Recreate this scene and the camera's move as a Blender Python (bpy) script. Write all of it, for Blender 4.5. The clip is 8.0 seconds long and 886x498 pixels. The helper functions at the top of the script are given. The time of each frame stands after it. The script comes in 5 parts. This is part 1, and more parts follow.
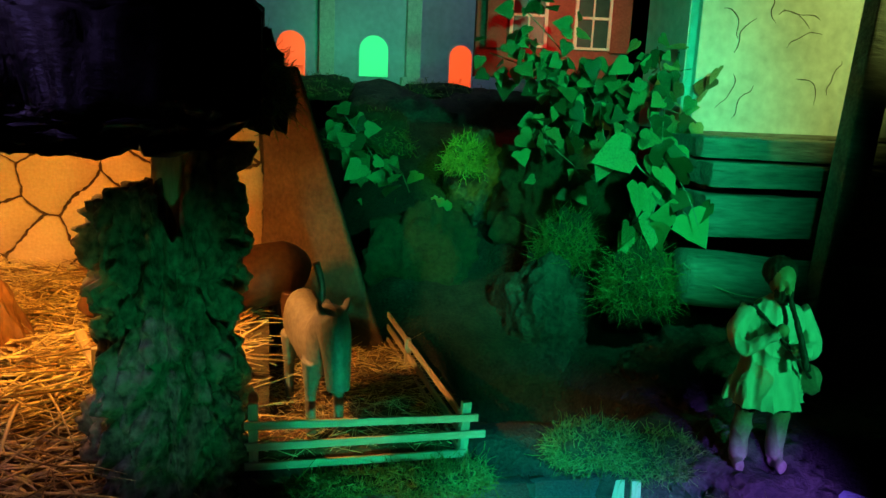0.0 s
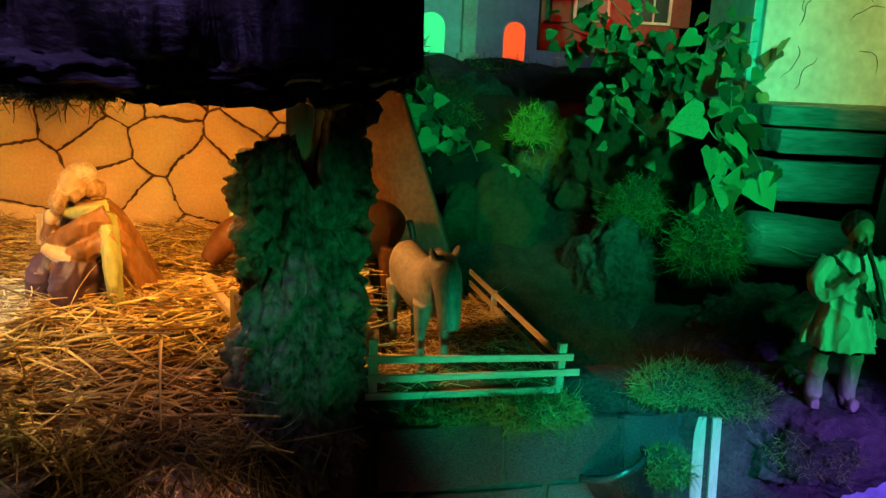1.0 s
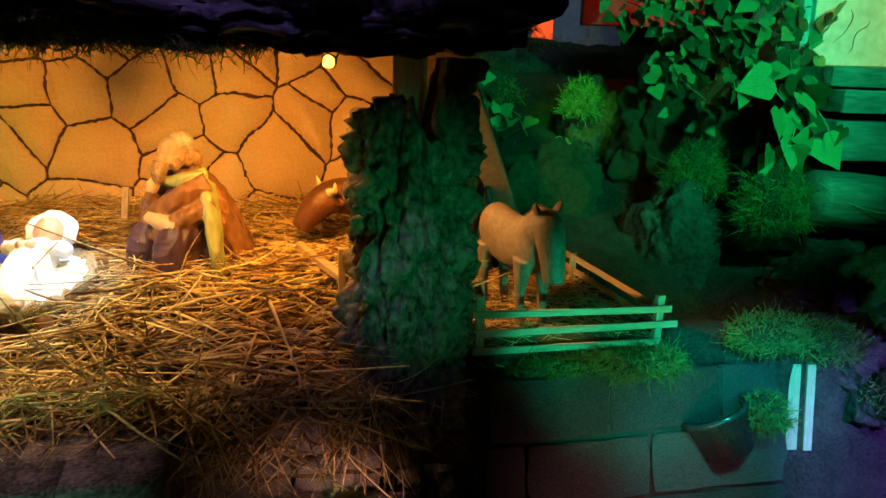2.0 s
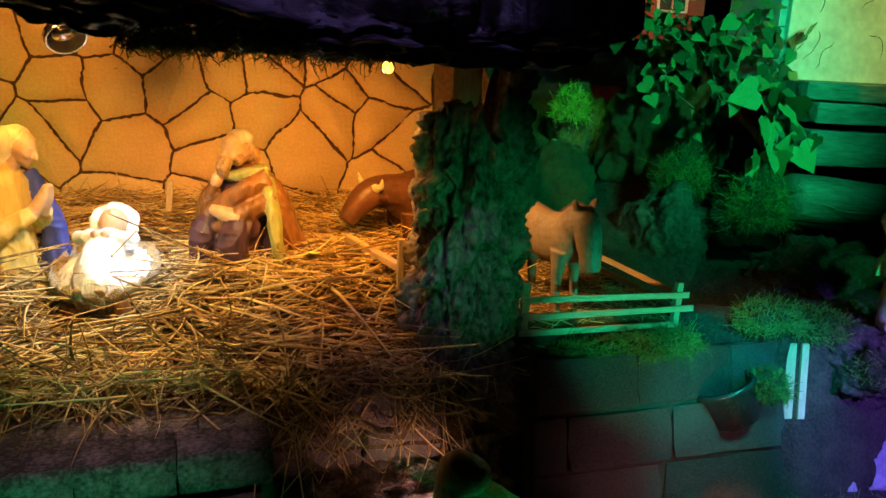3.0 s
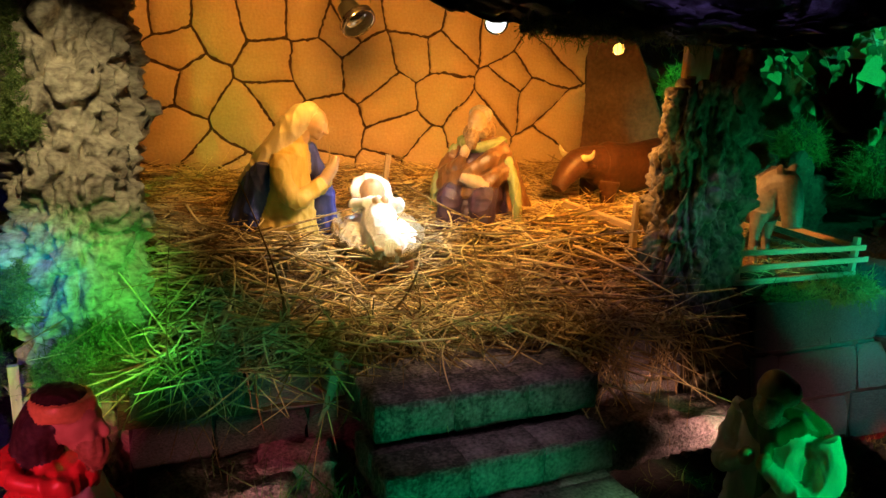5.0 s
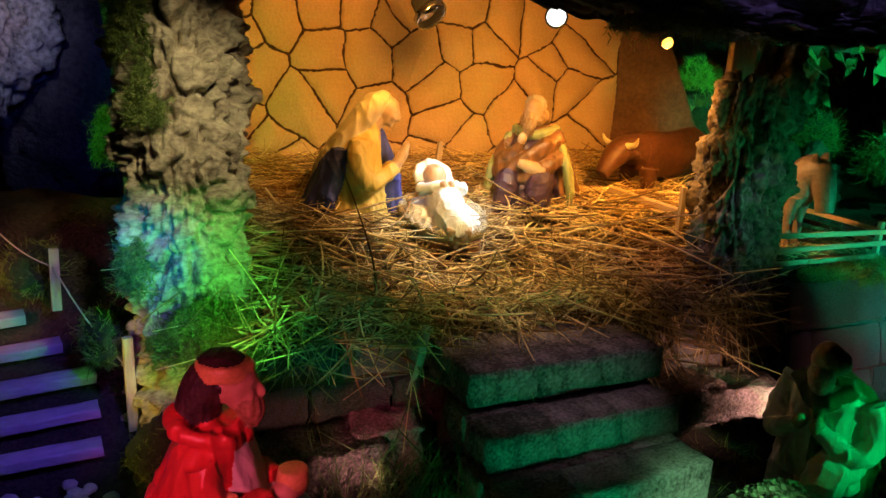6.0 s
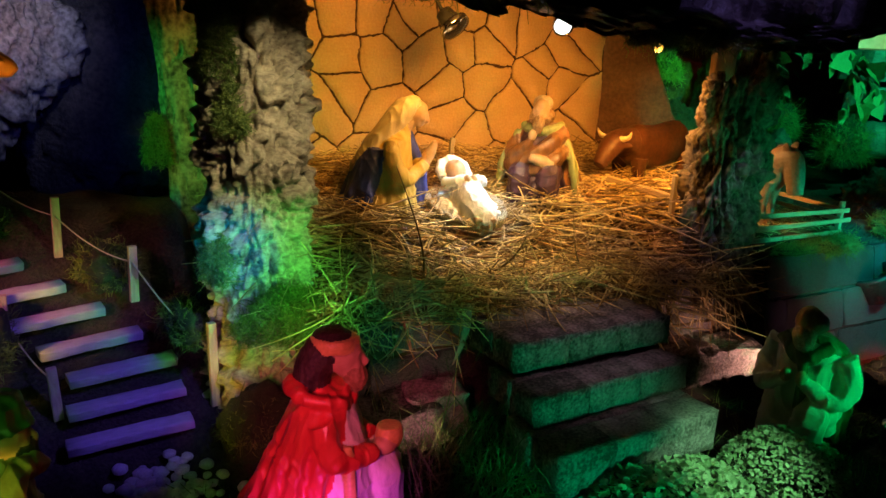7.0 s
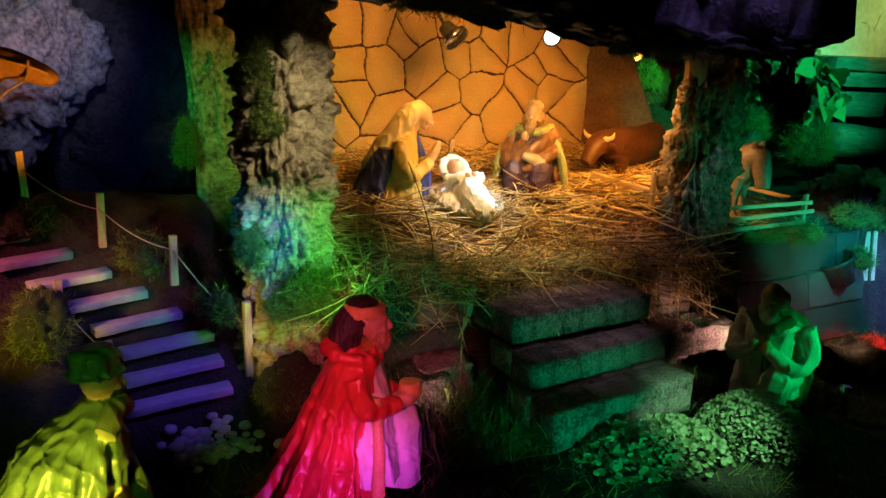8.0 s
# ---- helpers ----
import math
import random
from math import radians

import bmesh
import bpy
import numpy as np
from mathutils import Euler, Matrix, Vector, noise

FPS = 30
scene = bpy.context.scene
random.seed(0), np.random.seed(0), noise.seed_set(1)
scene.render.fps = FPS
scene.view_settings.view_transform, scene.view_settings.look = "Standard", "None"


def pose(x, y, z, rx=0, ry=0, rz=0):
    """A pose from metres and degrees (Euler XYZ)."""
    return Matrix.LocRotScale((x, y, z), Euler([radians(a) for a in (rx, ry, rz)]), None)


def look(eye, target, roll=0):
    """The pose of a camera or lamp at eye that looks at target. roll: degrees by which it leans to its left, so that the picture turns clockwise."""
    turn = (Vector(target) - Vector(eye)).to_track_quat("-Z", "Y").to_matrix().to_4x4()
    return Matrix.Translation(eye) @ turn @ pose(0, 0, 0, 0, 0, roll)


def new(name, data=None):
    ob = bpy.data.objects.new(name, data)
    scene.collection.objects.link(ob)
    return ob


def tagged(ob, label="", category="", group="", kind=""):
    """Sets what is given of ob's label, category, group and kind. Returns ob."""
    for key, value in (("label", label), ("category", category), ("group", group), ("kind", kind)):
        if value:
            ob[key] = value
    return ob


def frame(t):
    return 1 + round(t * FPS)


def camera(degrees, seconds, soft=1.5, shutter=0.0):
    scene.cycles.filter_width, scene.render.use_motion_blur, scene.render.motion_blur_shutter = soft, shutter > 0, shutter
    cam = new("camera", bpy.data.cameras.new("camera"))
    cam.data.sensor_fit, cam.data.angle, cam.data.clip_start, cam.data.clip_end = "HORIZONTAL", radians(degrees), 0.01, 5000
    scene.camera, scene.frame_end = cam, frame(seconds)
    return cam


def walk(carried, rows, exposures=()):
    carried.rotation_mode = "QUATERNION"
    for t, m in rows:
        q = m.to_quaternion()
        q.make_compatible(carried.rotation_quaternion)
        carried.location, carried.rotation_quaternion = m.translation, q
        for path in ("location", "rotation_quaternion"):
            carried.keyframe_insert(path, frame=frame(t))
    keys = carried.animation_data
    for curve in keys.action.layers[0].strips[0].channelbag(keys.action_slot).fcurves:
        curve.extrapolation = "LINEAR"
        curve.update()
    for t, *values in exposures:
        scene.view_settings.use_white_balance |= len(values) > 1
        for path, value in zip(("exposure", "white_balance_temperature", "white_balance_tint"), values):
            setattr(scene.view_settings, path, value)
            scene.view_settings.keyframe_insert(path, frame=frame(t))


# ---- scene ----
from mathutils.bvhtree import BVHTree

cam = camera(61.3, 8.0)
PATH = [
    (0, (-0.19, -0.022, 0.675), (0.264, 1.884, 0.271), 2.5),
    (0.5, (-0.251, -0.067, 0.671), (0.153, 1.844, 0.244), 2.7),
    (1, (-0.308, -0.089, 0.651), (0.088, 1.819, 0.198), 2.6),
    (1.5, (-0.376, -0.093, 0.626), (0.03, 1.811, 0.169), 1.9),
    (2, (-0.452, -0.089, 0.6), (-0.035, 1.813, 0.141), 1.2),
    (2.2, (-0.468, -0.102, 0.595), (-0.05, 1.8, 0.14), 1.3),
    (3.3, (-0.716, -0.162, 0.608), (-0.045, 1.665, 0.147), 2.6),
    (3.5, (-0.766, -0.181, 0.602), (-0.066, 1.633, 0.134), 2.2),
    (4, (-0.884, -0.189, 0.593), (-0.164, 1.613, 0.108), 2.1),
    (4.5, (-0.989, -0.155, 0.58), (-0.281, 1.651, 0.093), 2.1),
    (5, (-1.083, -0.128, 0.583), (-0.378, 1.678, 0.093), 2.4),
    (5.2, (-1.111, -0.123, 0.58), (-0.405, 1.682, 0.089), 2.7),
    (6.3, (-1.287, -0.16, 0.591), (-0.496, 1.597, 0.055), 3.0),
    (6.5, (-1.324, -0.178, 0.598), (-0.512, 1.566, 0.052), 2.9),
    (7, (-1.404, -0.205, 0.617), (-0.527, 1.506, 0.066), 2.5),
    (7.5, (-1.447, -0.231, 0.622), (-0.526, 1.462, 0.086), 2.5),
    (8, (-1.499, -0.319, 0.621), (-0.587, 1.38, 0.091), 2.2),
]
walk(cam, [(t, look(eye, target, roll)) for t, eye, target, roll in PATH])

# ---- world and lamps ----
world = bpy.data.worlds.new("night")
scene.world = world
world.use_nodes = True
world.node_tree.nodes["Background"].inputs[0].default_value = (0.02, 0.03, 0.05, 1)
world.node_tree.nodes["Background"].inputs[1].default_value = 0.05


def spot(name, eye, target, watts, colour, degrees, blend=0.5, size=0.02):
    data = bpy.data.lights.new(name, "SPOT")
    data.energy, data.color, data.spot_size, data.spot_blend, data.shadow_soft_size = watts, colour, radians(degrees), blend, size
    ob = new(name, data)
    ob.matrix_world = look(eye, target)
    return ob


# Orange and straw spots: unseen, added behind the roof lip to light the stable.
spot("orange_fill_spot", (-0.86, 0.78, 0.665), (-0.80, 1.33, 0.58), 9.5, (1.0, 0.42, 0.06), 125, 1.0, 0.03)
spot("orange_fill_spot_right", (-0.44, 0.80, 0.60), (-0.42, 1.10, 0.36), 11, (1.0, 0.4, 0.055), 120, 1.0, 0.03)
spot("straw_fill_spot", (-0.72, 0.735, 0.60), (-0.73, 0.95, 0.28), 7.5, (1.0, 0.62, 0.26), 98, 0.8, 0.02)
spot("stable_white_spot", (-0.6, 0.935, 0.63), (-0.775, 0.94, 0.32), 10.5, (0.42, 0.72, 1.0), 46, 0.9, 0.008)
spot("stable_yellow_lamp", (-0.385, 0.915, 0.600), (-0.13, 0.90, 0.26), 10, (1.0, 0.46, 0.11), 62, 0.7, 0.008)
# Coloured floods stand in for unseen lamps, aimed wherever coloured light falls.
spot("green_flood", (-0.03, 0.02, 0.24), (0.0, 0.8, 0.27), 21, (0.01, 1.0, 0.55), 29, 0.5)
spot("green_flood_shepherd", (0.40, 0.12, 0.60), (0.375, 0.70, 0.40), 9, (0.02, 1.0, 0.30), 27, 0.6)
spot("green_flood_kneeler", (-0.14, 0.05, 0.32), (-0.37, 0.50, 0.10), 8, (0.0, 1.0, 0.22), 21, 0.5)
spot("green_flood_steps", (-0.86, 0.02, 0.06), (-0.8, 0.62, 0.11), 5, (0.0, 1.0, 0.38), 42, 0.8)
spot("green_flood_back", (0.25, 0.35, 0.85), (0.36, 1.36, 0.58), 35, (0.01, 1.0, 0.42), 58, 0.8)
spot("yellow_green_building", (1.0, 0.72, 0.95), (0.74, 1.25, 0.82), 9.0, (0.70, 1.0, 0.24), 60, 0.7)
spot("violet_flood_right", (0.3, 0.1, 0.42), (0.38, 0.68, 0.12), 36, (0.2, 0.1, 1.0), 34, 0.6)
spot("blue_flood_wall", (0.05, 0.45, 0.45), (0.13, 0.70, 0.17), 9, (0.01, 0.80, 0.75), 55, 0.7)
# Red spot for the red patch on the ground; its source is unseen.
spot("red_ground_spot", (0.12, 0.47, 0.17), (0.11, 0.6, 0.0), 20, (1.0, 0.02, 0.03), 40, 0.9)
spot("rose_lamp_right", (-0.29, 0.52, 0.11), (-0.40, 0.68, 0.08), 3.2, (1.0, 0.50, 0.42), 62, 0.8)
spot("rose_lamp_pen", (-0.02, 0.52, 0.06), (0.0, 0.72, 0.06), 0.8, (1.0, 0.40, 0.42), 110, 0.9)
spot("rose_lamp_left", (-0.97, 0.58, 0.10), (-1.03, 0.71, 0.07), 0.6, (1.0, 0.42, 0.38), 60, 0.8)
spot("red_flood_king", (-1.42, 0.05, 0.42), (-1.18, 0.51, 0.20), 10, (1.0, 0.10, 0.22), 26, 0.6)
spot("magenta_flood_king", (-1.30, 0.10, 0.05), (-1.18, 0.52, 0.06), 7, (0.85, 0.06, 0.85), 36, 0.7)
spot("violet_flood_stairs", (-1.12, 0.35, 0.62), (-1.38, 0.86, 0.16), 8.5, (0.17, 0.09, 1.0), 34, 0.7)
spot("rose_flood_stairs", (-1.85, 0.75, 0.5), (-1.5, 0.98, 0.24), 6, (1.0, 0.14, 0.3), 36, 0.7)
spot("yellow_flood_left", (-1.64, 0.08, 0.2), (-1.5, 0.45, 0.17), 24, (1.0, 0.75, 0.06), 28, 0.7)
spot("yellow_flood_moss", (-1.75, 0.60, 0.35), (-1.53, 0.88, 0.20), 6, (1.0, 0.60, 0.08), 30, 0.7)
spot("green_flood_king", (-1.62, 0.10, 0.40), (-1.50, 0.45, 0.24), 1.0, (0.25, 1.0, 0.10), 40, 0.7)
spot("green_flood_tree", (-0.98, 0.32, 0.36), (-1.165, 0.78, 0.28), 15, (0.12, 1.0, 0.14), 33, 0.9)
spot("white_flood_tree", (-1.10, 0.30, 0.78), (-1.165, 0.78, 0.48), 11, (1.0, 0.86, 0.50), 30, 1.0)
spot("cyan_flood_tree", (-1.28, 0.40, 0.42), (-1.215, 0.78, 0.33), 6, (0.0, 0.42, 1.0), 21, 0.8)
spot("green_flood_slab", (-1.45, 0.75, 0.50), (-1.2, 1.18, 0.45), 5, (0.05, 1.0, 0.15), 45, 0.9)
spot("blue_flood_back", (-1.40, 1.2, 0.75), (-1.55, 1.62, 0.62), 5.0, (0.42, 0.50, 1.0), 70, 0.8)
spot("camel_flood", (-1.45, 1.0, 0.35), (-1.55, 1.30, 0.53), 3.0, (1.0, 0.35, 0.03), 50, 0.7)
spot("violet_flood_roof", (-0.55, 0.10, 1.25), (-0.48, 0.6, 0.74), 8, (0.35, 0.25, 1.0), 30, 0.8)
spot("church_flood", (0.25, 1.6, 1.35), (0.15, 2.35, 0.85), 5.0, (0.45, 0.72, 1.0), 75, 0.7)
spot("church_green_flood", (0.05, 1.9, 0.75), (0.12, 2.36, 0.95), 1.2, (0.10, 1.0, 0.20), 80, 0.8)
# Extra spots without a known source, added to brighten single dim patches.
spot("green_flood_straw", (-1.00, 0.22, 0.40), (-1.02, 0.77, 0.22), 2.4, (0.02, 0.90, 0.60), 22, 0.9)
spot("hollow_fill_spot", (0.10, 0.45, 0.60), (0.25, 1.25, 0.36), 1.2, (0.01, 1.0, 0.40), 55, 0.9)
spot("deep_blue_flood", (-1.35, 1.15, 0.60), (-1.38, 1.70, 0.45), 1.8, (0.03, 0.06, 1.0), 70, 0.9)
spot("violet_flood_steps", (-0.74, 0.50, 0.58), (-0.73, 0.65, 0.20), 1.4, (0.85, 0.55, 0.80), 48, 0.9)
spot("moss_fill_spot", (0.12, 1.20, 0.72), (0.22, 1.55, 0.53), 10, (0.08, 1.0, 0.08), 30, 0.8)
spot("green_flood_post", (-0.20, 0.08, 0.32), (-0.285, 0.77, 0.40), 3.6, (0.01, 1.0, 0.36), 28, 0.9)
spot("post_fill_spot", (-0.56, 0.95, 0.62), (-0.34, 0.80, 0.40), 1.6, (1.0, 0.75, 0.50), 60, 0.8, 0.01)
spot("plant_fill_spot", (-0.60, 0.16, 0.36), (-0.60, 0.42, 0.04), 9, (0.35, 1.0, 0.50), 40, 0.8)
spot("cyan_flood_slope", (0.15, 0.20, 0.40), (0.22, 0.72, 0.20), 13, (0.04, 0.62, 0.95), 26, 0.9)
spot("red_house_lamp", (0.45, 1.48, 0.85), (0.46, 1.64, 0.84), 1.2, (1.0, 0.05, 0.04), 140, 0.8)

# ---- materials ----


def mat(name, base, other, scale=40.0, rough=0.7, bump=0.3, depth=0.002, metal=0.0, fine=6.0, stretch=(1, 1, 1), island=0.0, rand=0.0, spec=0.5, voro=0.0, fold=0.0):
    """A surface that varies between two colours at two scales, with a fine relief."""
    m = bpy.data.materials.new(name)
    m.use_nodes = True
    nt = m.node_tree
    b = nt.nodes["Principled BSDF"]
    tc = nt.nodes.new("ShaderNodeTexCoord")
    mp = nt.nodes.new("ShaderNodeMapping")
    mp.inputs["Scale"].default_value = stretch
    nt.links.new(tc.outputs["Object"], mp.inputs[0])
    n1 = nt.nodes.new("ShaderNodeTexNoise")
    n1.inputs["Scale"].default_value, n1.inputs["Detail"].default_value = scale, 6
    n2 = nt.nodes.new("ShaderNodeTexNoise")
    n2.inputs["Scale"].default_value, n2.inputs["Detail"].default_value = scale * fine, 4
    for n in (n1, n2):
        nt.links.new(mp.outputs[0], n.inputs["Vector"])
    add = nt.nodes.new("ShaderNodeMath")
    add.operation = "ADD"
    nt.links.new(n1.outputs[0], add.inputs[0])
    nt.links.new(n2.outputs[0], add.inputs[1])
    last = add
    for use, kind in ((island, "ShaderNodeNewGeometry"), (rand, "ShaderNodeObjectInfo")):
        if use:
            g = nt.nodes.new(kind)
            k = nt.nodes.new("ShaderNodeMath")
            k.operation, k.inputs[1].default_value, k.inputs[2].default_value = "MULTIPLY_ADD", use, -use / 2
            nt.links.new(g.outputs["Random Per Island" if island and kind == "ShaderNodeNewGeometry" else "Random"], k.inputs[0])
            a2 = nt.nodes.new("ShaderNodeMath")
            a2.operation = "ADD"
            nt.links.new(last.outputs[0], a2.inputs[0])
            nt.links.new(k.outputs[0], a2.inputs[1])
            last = a2
    ramp = nt.nodes.new("ShaderNodeMapRange")
    ramp.inputs[1].default_value, ramp.inputs[2].default_value = 0.7, 1.3
    nt.links.new(last.outputs[0], ramp.inputs[0])
    mix = nt.nodes.new("ShaderNodeMix")
    mix.data_type = "RGBA"
    mix.inputs[6].default_value, mix.inputs[7].default_value = (*base, 1), (*other, 1)
    nt.links.new(ramp.outputs[0], mix.inputs[0])
    nt.links.new(mix.outputs[2], b.inputs["Base Color"])
    b.inputs["Roughness"].default_value, b.inputs["Metallic"].default_value = rough, metal
    b.inputs["Specular IOR Level"].default_value = spec
    bp = nt.nodes.new("ShaderNodeBump")
    bp.inputs["Strength"].default_value, bp.inputs["Distance"].default_value = bump, depth
    height = add
    if voro:
        v = nt.nodes.new("ShaderNodeTexVoronoi")
        v.feature, v.inputs["Scale"].default_value = "DISTANCE_TO_EDGE", voro
        nt.links.new(mp.outputs[0], v.inputs["Vector"])
        mn = nt.nodes.new("ShaderNodeMath")
        mn.operation, mn.inputs[1].default_value = "MINIMUM", 0.12
        nt.links.new(v.outputs[0], mn.inputs[0])
        sc = nt.nodes.new("ShaderNodeMath")
        sc.operation, sc.inputs[1].default_value = "MULTIPLY_ADD", 6.0
        nt.links.new(mn.outputs[0], sc.inputs[0])
        nt.links.new(add.outputs[0], sc.inputs[2])
        height = sc
    if fold:
        wv = nt.nodes.new("ShaderNodeTexWave")
        wv.bands_direction = "DIAGONAL"
        wv.inputs["Scale"].default_value, wv.inputs["Distortion"].default_value, wv.inputs["Detail"].default_value = fold, 14.0, 2.0
        wv.inputs["Detail Scale"].default_value = 0.8
        nt.links.new(mp.outputs[0], wv.inputs["Vector"])
        fm = nt.nodes.new("ShaderNodeMath")
        fm.operation, fm.inputs[1].default_value = "MULTIPLY_ADD", 1.5
        nt.links.new(wv.outputs["Fac"], fm.inputs[0])
        nt.links.new(add.outputs[0], fm.inputs[2])
        height = fm
    nt.links.new(height.outputs[0], bp.inputs["Height"])
    nt.links.new(bp.outputs[0], b.inputs["Normal"])
    return m


def glow(name, colour, strength):
    m = bpy.data.materials.new(name)
    m.use_nodes = True
    b = m.node_tree.nodes["Principled BSDF"]
    b.inputs["Base Color"].default_value = (*colour, 1)
    b.inputs["Emission Color"].default_value = (*colour, 1)
    b.inputs["Emission Strength"].default_value = strength
    return m


M_STONE = mat("painted_stone", (0.56, 0.37, 0.19), (0.70, 0.50, 0.28), 14, 0.75, 0.5, 0.003, fine=14)
M_JOINT = mat("dark_joint", (0.05, 0.028, 0.015), (0.12, 0.06, 0.03), 90, 0.95, 0.8, 0.004)
M_BARK = mat("cork_bark", (0.05, 0.036, 0.024), (0.44, 0.35, 0.23), 26, 0.85, 0.55, 0.003, stretch=(1, 1, 0.9), fine=4)
M_CORK = mat("flaky_cork", (0.14, 0.105, 0.07), (0.56, 0.47, 0.32), 30, 0.88, 0.7, 0.004, stretch=(0.7, 1, 1.3), fine=5)
M_BARK_ROOF = mat("dark_cork_roof", (0.03, 0.024, 0.02), (0.17, 0.14, 0.12), 24, 0.48, 0.8, 0.005, stretch=(0.4, 1, 1))
M_HAY = mat("dry_straw", (0.26, 0.14, 0.035), (0.88, 0.68, 0.30), 30, 0.42, 0.2, 0.001, island=1.0)
# Straw base far darker than M_HAY: shade between stalks put into its colour.
M_HAYBED = mat("shaded_straw_bed", (0.06, 0.035, 0.012), (0.22, 0.14, 0.05), 120, 0.9, 1.0, 0.006, stretch=(0.4, 1, 1))
M_MOSS = mat("moss", (0.07, 0.13, 0.02), (0.24, 0.30, 0.07), 60, 0.8, 0.3, 0.002, island=0.6)
# Moss base far darker than M_MOSS; shade deep in the moss is its colour.
M_MOSSBED = mat("shaded_moss_bed", (0.015, 0.028, 0.008), (0.06, 0.085, 0.025), 90, 0.95, 1.0, 0.006)
M_EARTH = mat("dark_earth", (0.018, 0.014, 0.010), (0.07, 0.055, 0.035), 30, 0.95, 1.0, 0.01)
M_ROCK = mat("painted_rock", (0.02, 0.016, 0.012), (0.11, 0.08, 0.055), 16, 0.9, 0.8, 0.01)
M_BROWN = mat("brown_board", (0.10, 0.050, 0.028), (0.20, 0.11, 0.06), 20, 0.85, 0.4, 0.004)
M_BRICK = mat("rough_brick", (0.05, 0.045, 0.035), (0.44, 0.36, 0.33), 30, 0.75, 1.0, 0.005, rand=0.3, fine=7)
M_BLOCK = mat("damp_grey_block", (0.04, 0.04, 0.04), (0.27, 0.26, 0.25), 42, 0.42, 1.0, 0.008, rand=0.4)
M_MORTAR = mat("dark_mortar", (0.02, 0.016, 0.012), (0.06, 0.05, 0.04), 60, 0.95, 0.8, 0.004)
M_WOOD = mat("pale_wood", (0.42, 0.30, 0.17), (0.62, 0.47, 0.29), 40, 0.6, 0.4, 0.002, stretch=(0.2, 1, 1))
M_STEP = mat("grey_weathered_step", (0.40, 0.37, 0.38), (0.62, 0.58, 0.60), 30, 0.75, 0.7, 0.003, stretch=(0.3, 1, 1))
M_WOODZ = mat("pale_wood_upright", (0.42, 0.32, 0.19), (0.66, 0.52, 0.33), 40, 0.6, 0.4, 0.002, stretch=(1, 1, 0.2))
M_DARKWOOD = mat("weathered_wood", (0.11, 0.09, 0.07), (0.30, 0.25, 0.19), 30, 0.6, 0.7, 0.004, stretch=(0.15, 1, 1))
M_LEAF = mat("ivy_leaf", (0.03, 0.07, 0.02), (0.20, 0.34, 0.11), 25, 0.32, 0.5, 0.002, rand=1.0)
M_STEM = mat("ivy_stem", (0.22, 0.18, 0.10), (0.38, 0.33, 0.2), 60, 0.8, 0.3, 0.001)
M_PLASTER = mat("white_plaster", (0.55, 0.53, 0.48), (0.80, 0.78, 0.72), 9, 0.85, 0.4, 0.002)
M_CRACK = mat("plaster_crack", (0.08, 0.06, 0.05), (0.2, 0.16, 0.12), 60, 0.9)
M_CHURCH = mat("church_wall", (0.42, 0.44, 0.48), (0.58, 0.60, 0.64), 9, 0.8, 0.2, 0.002)
M_COLUMN = mat("church_column", (0.50, 0.48, 0.38), (0.78, 0.74, 0.60), 60, 0.8, 0.6, 0.003)
M_REDHOUSE = mat("red_house_wall", (0.20, 0.04, 0.03), (0.32, 0.08, 0.06), 30, 0.8, 0.3, 0.002)
M_BLACK = mat("black_plastic", (0.012, 0.012, 0.013), (0.03, 0.03, 0.03), 60, 0.4, 0.1)
M_CHROME = mat("chrome", (0.75, 0.75, 0.76), (0.85, 0.85, 0.86), 30, 0.15, 0.05, metal=1.0)
M_PEBBLE = mat("white_pebble", (0.55, 0.53, 0.50), (0.80, 0.78, 0.74), 60, 0.7, 0.4, 0.002, island=0.4)
M_SPROUT = mat("small_leaves", (0.20, 0.30, 0.12), (0.45, 0.52, 0.30), 50, 0.6, 0.2, island=0.6)
M_GRASS = mat("grass_blade", (0.04, 0.10, 0.02), (0.16, 0.26, 0.07), 40, 0.5, 0.1, island=0.6)
M_TWINE = mat("twine", (0.40, 0.34, 0.24), (0.6, 0.52, 0.4), 300, 0.9, 0.5, 0.001)
M_ROOM = mat("dark_room_wall", (0.012, 0.012, 0.014), (0.03, 0.03, 0.034), 2, 0.95)
M_POT = mat("black_pot", (0.015, 0.015, 0.016), (0.05, 0.05, 0.05), 40, 0.25, 0.2)
M_SLATE = mat("pale_plaster_rock", (0.26, 0.27, 0.30), (0.46, 0.47, 0.50), 12, 0.8, 0.8, 0.006)
G = dict(fine=4, bump=0.15, depth=0.001)
D = dict(fine=4, bump=0.9, depth=0.0012, stretch=(1, 1, 0.35), fold=17.0)
F_SKIN = mat("painted_skin", (0.44, 0.28, 0.15), (0.56, 0.38, 0.22), 30, 0.45, **G)
F_YELLOW = mat("ochre_gown", (0.58, 0.40, 0.08), (0.72, 0.52, 0.14), 30, 0.5, **D)
F_CREAM = mat("cream_veil", (0.60, 0.52, 0.32), (0.74, 0.66, 0.44), 30, 0.55, **D)
F_BLUE = mat("blue_mantle", (0.03, 0.04, 0.22), (0.07, 0.09, 0.40), 30, 0.45, **D)
F_BROWN = mat("tawny_cloak", (0.12, 0.050, 0.016), (0.27, 0.125, 0.040), 30, 0.35, **D)
F_PURPLE = mat("dark_purple_robe", (0.035, 0.016, 0.03), (0.09, 0.04, 0.07), 30, 0.45, **D)
F_OLIVE = mat("olive_lining", (0.22, 0.26, 0.09), (0.36, 0.40, 0.16), 30, 0.5, **D)
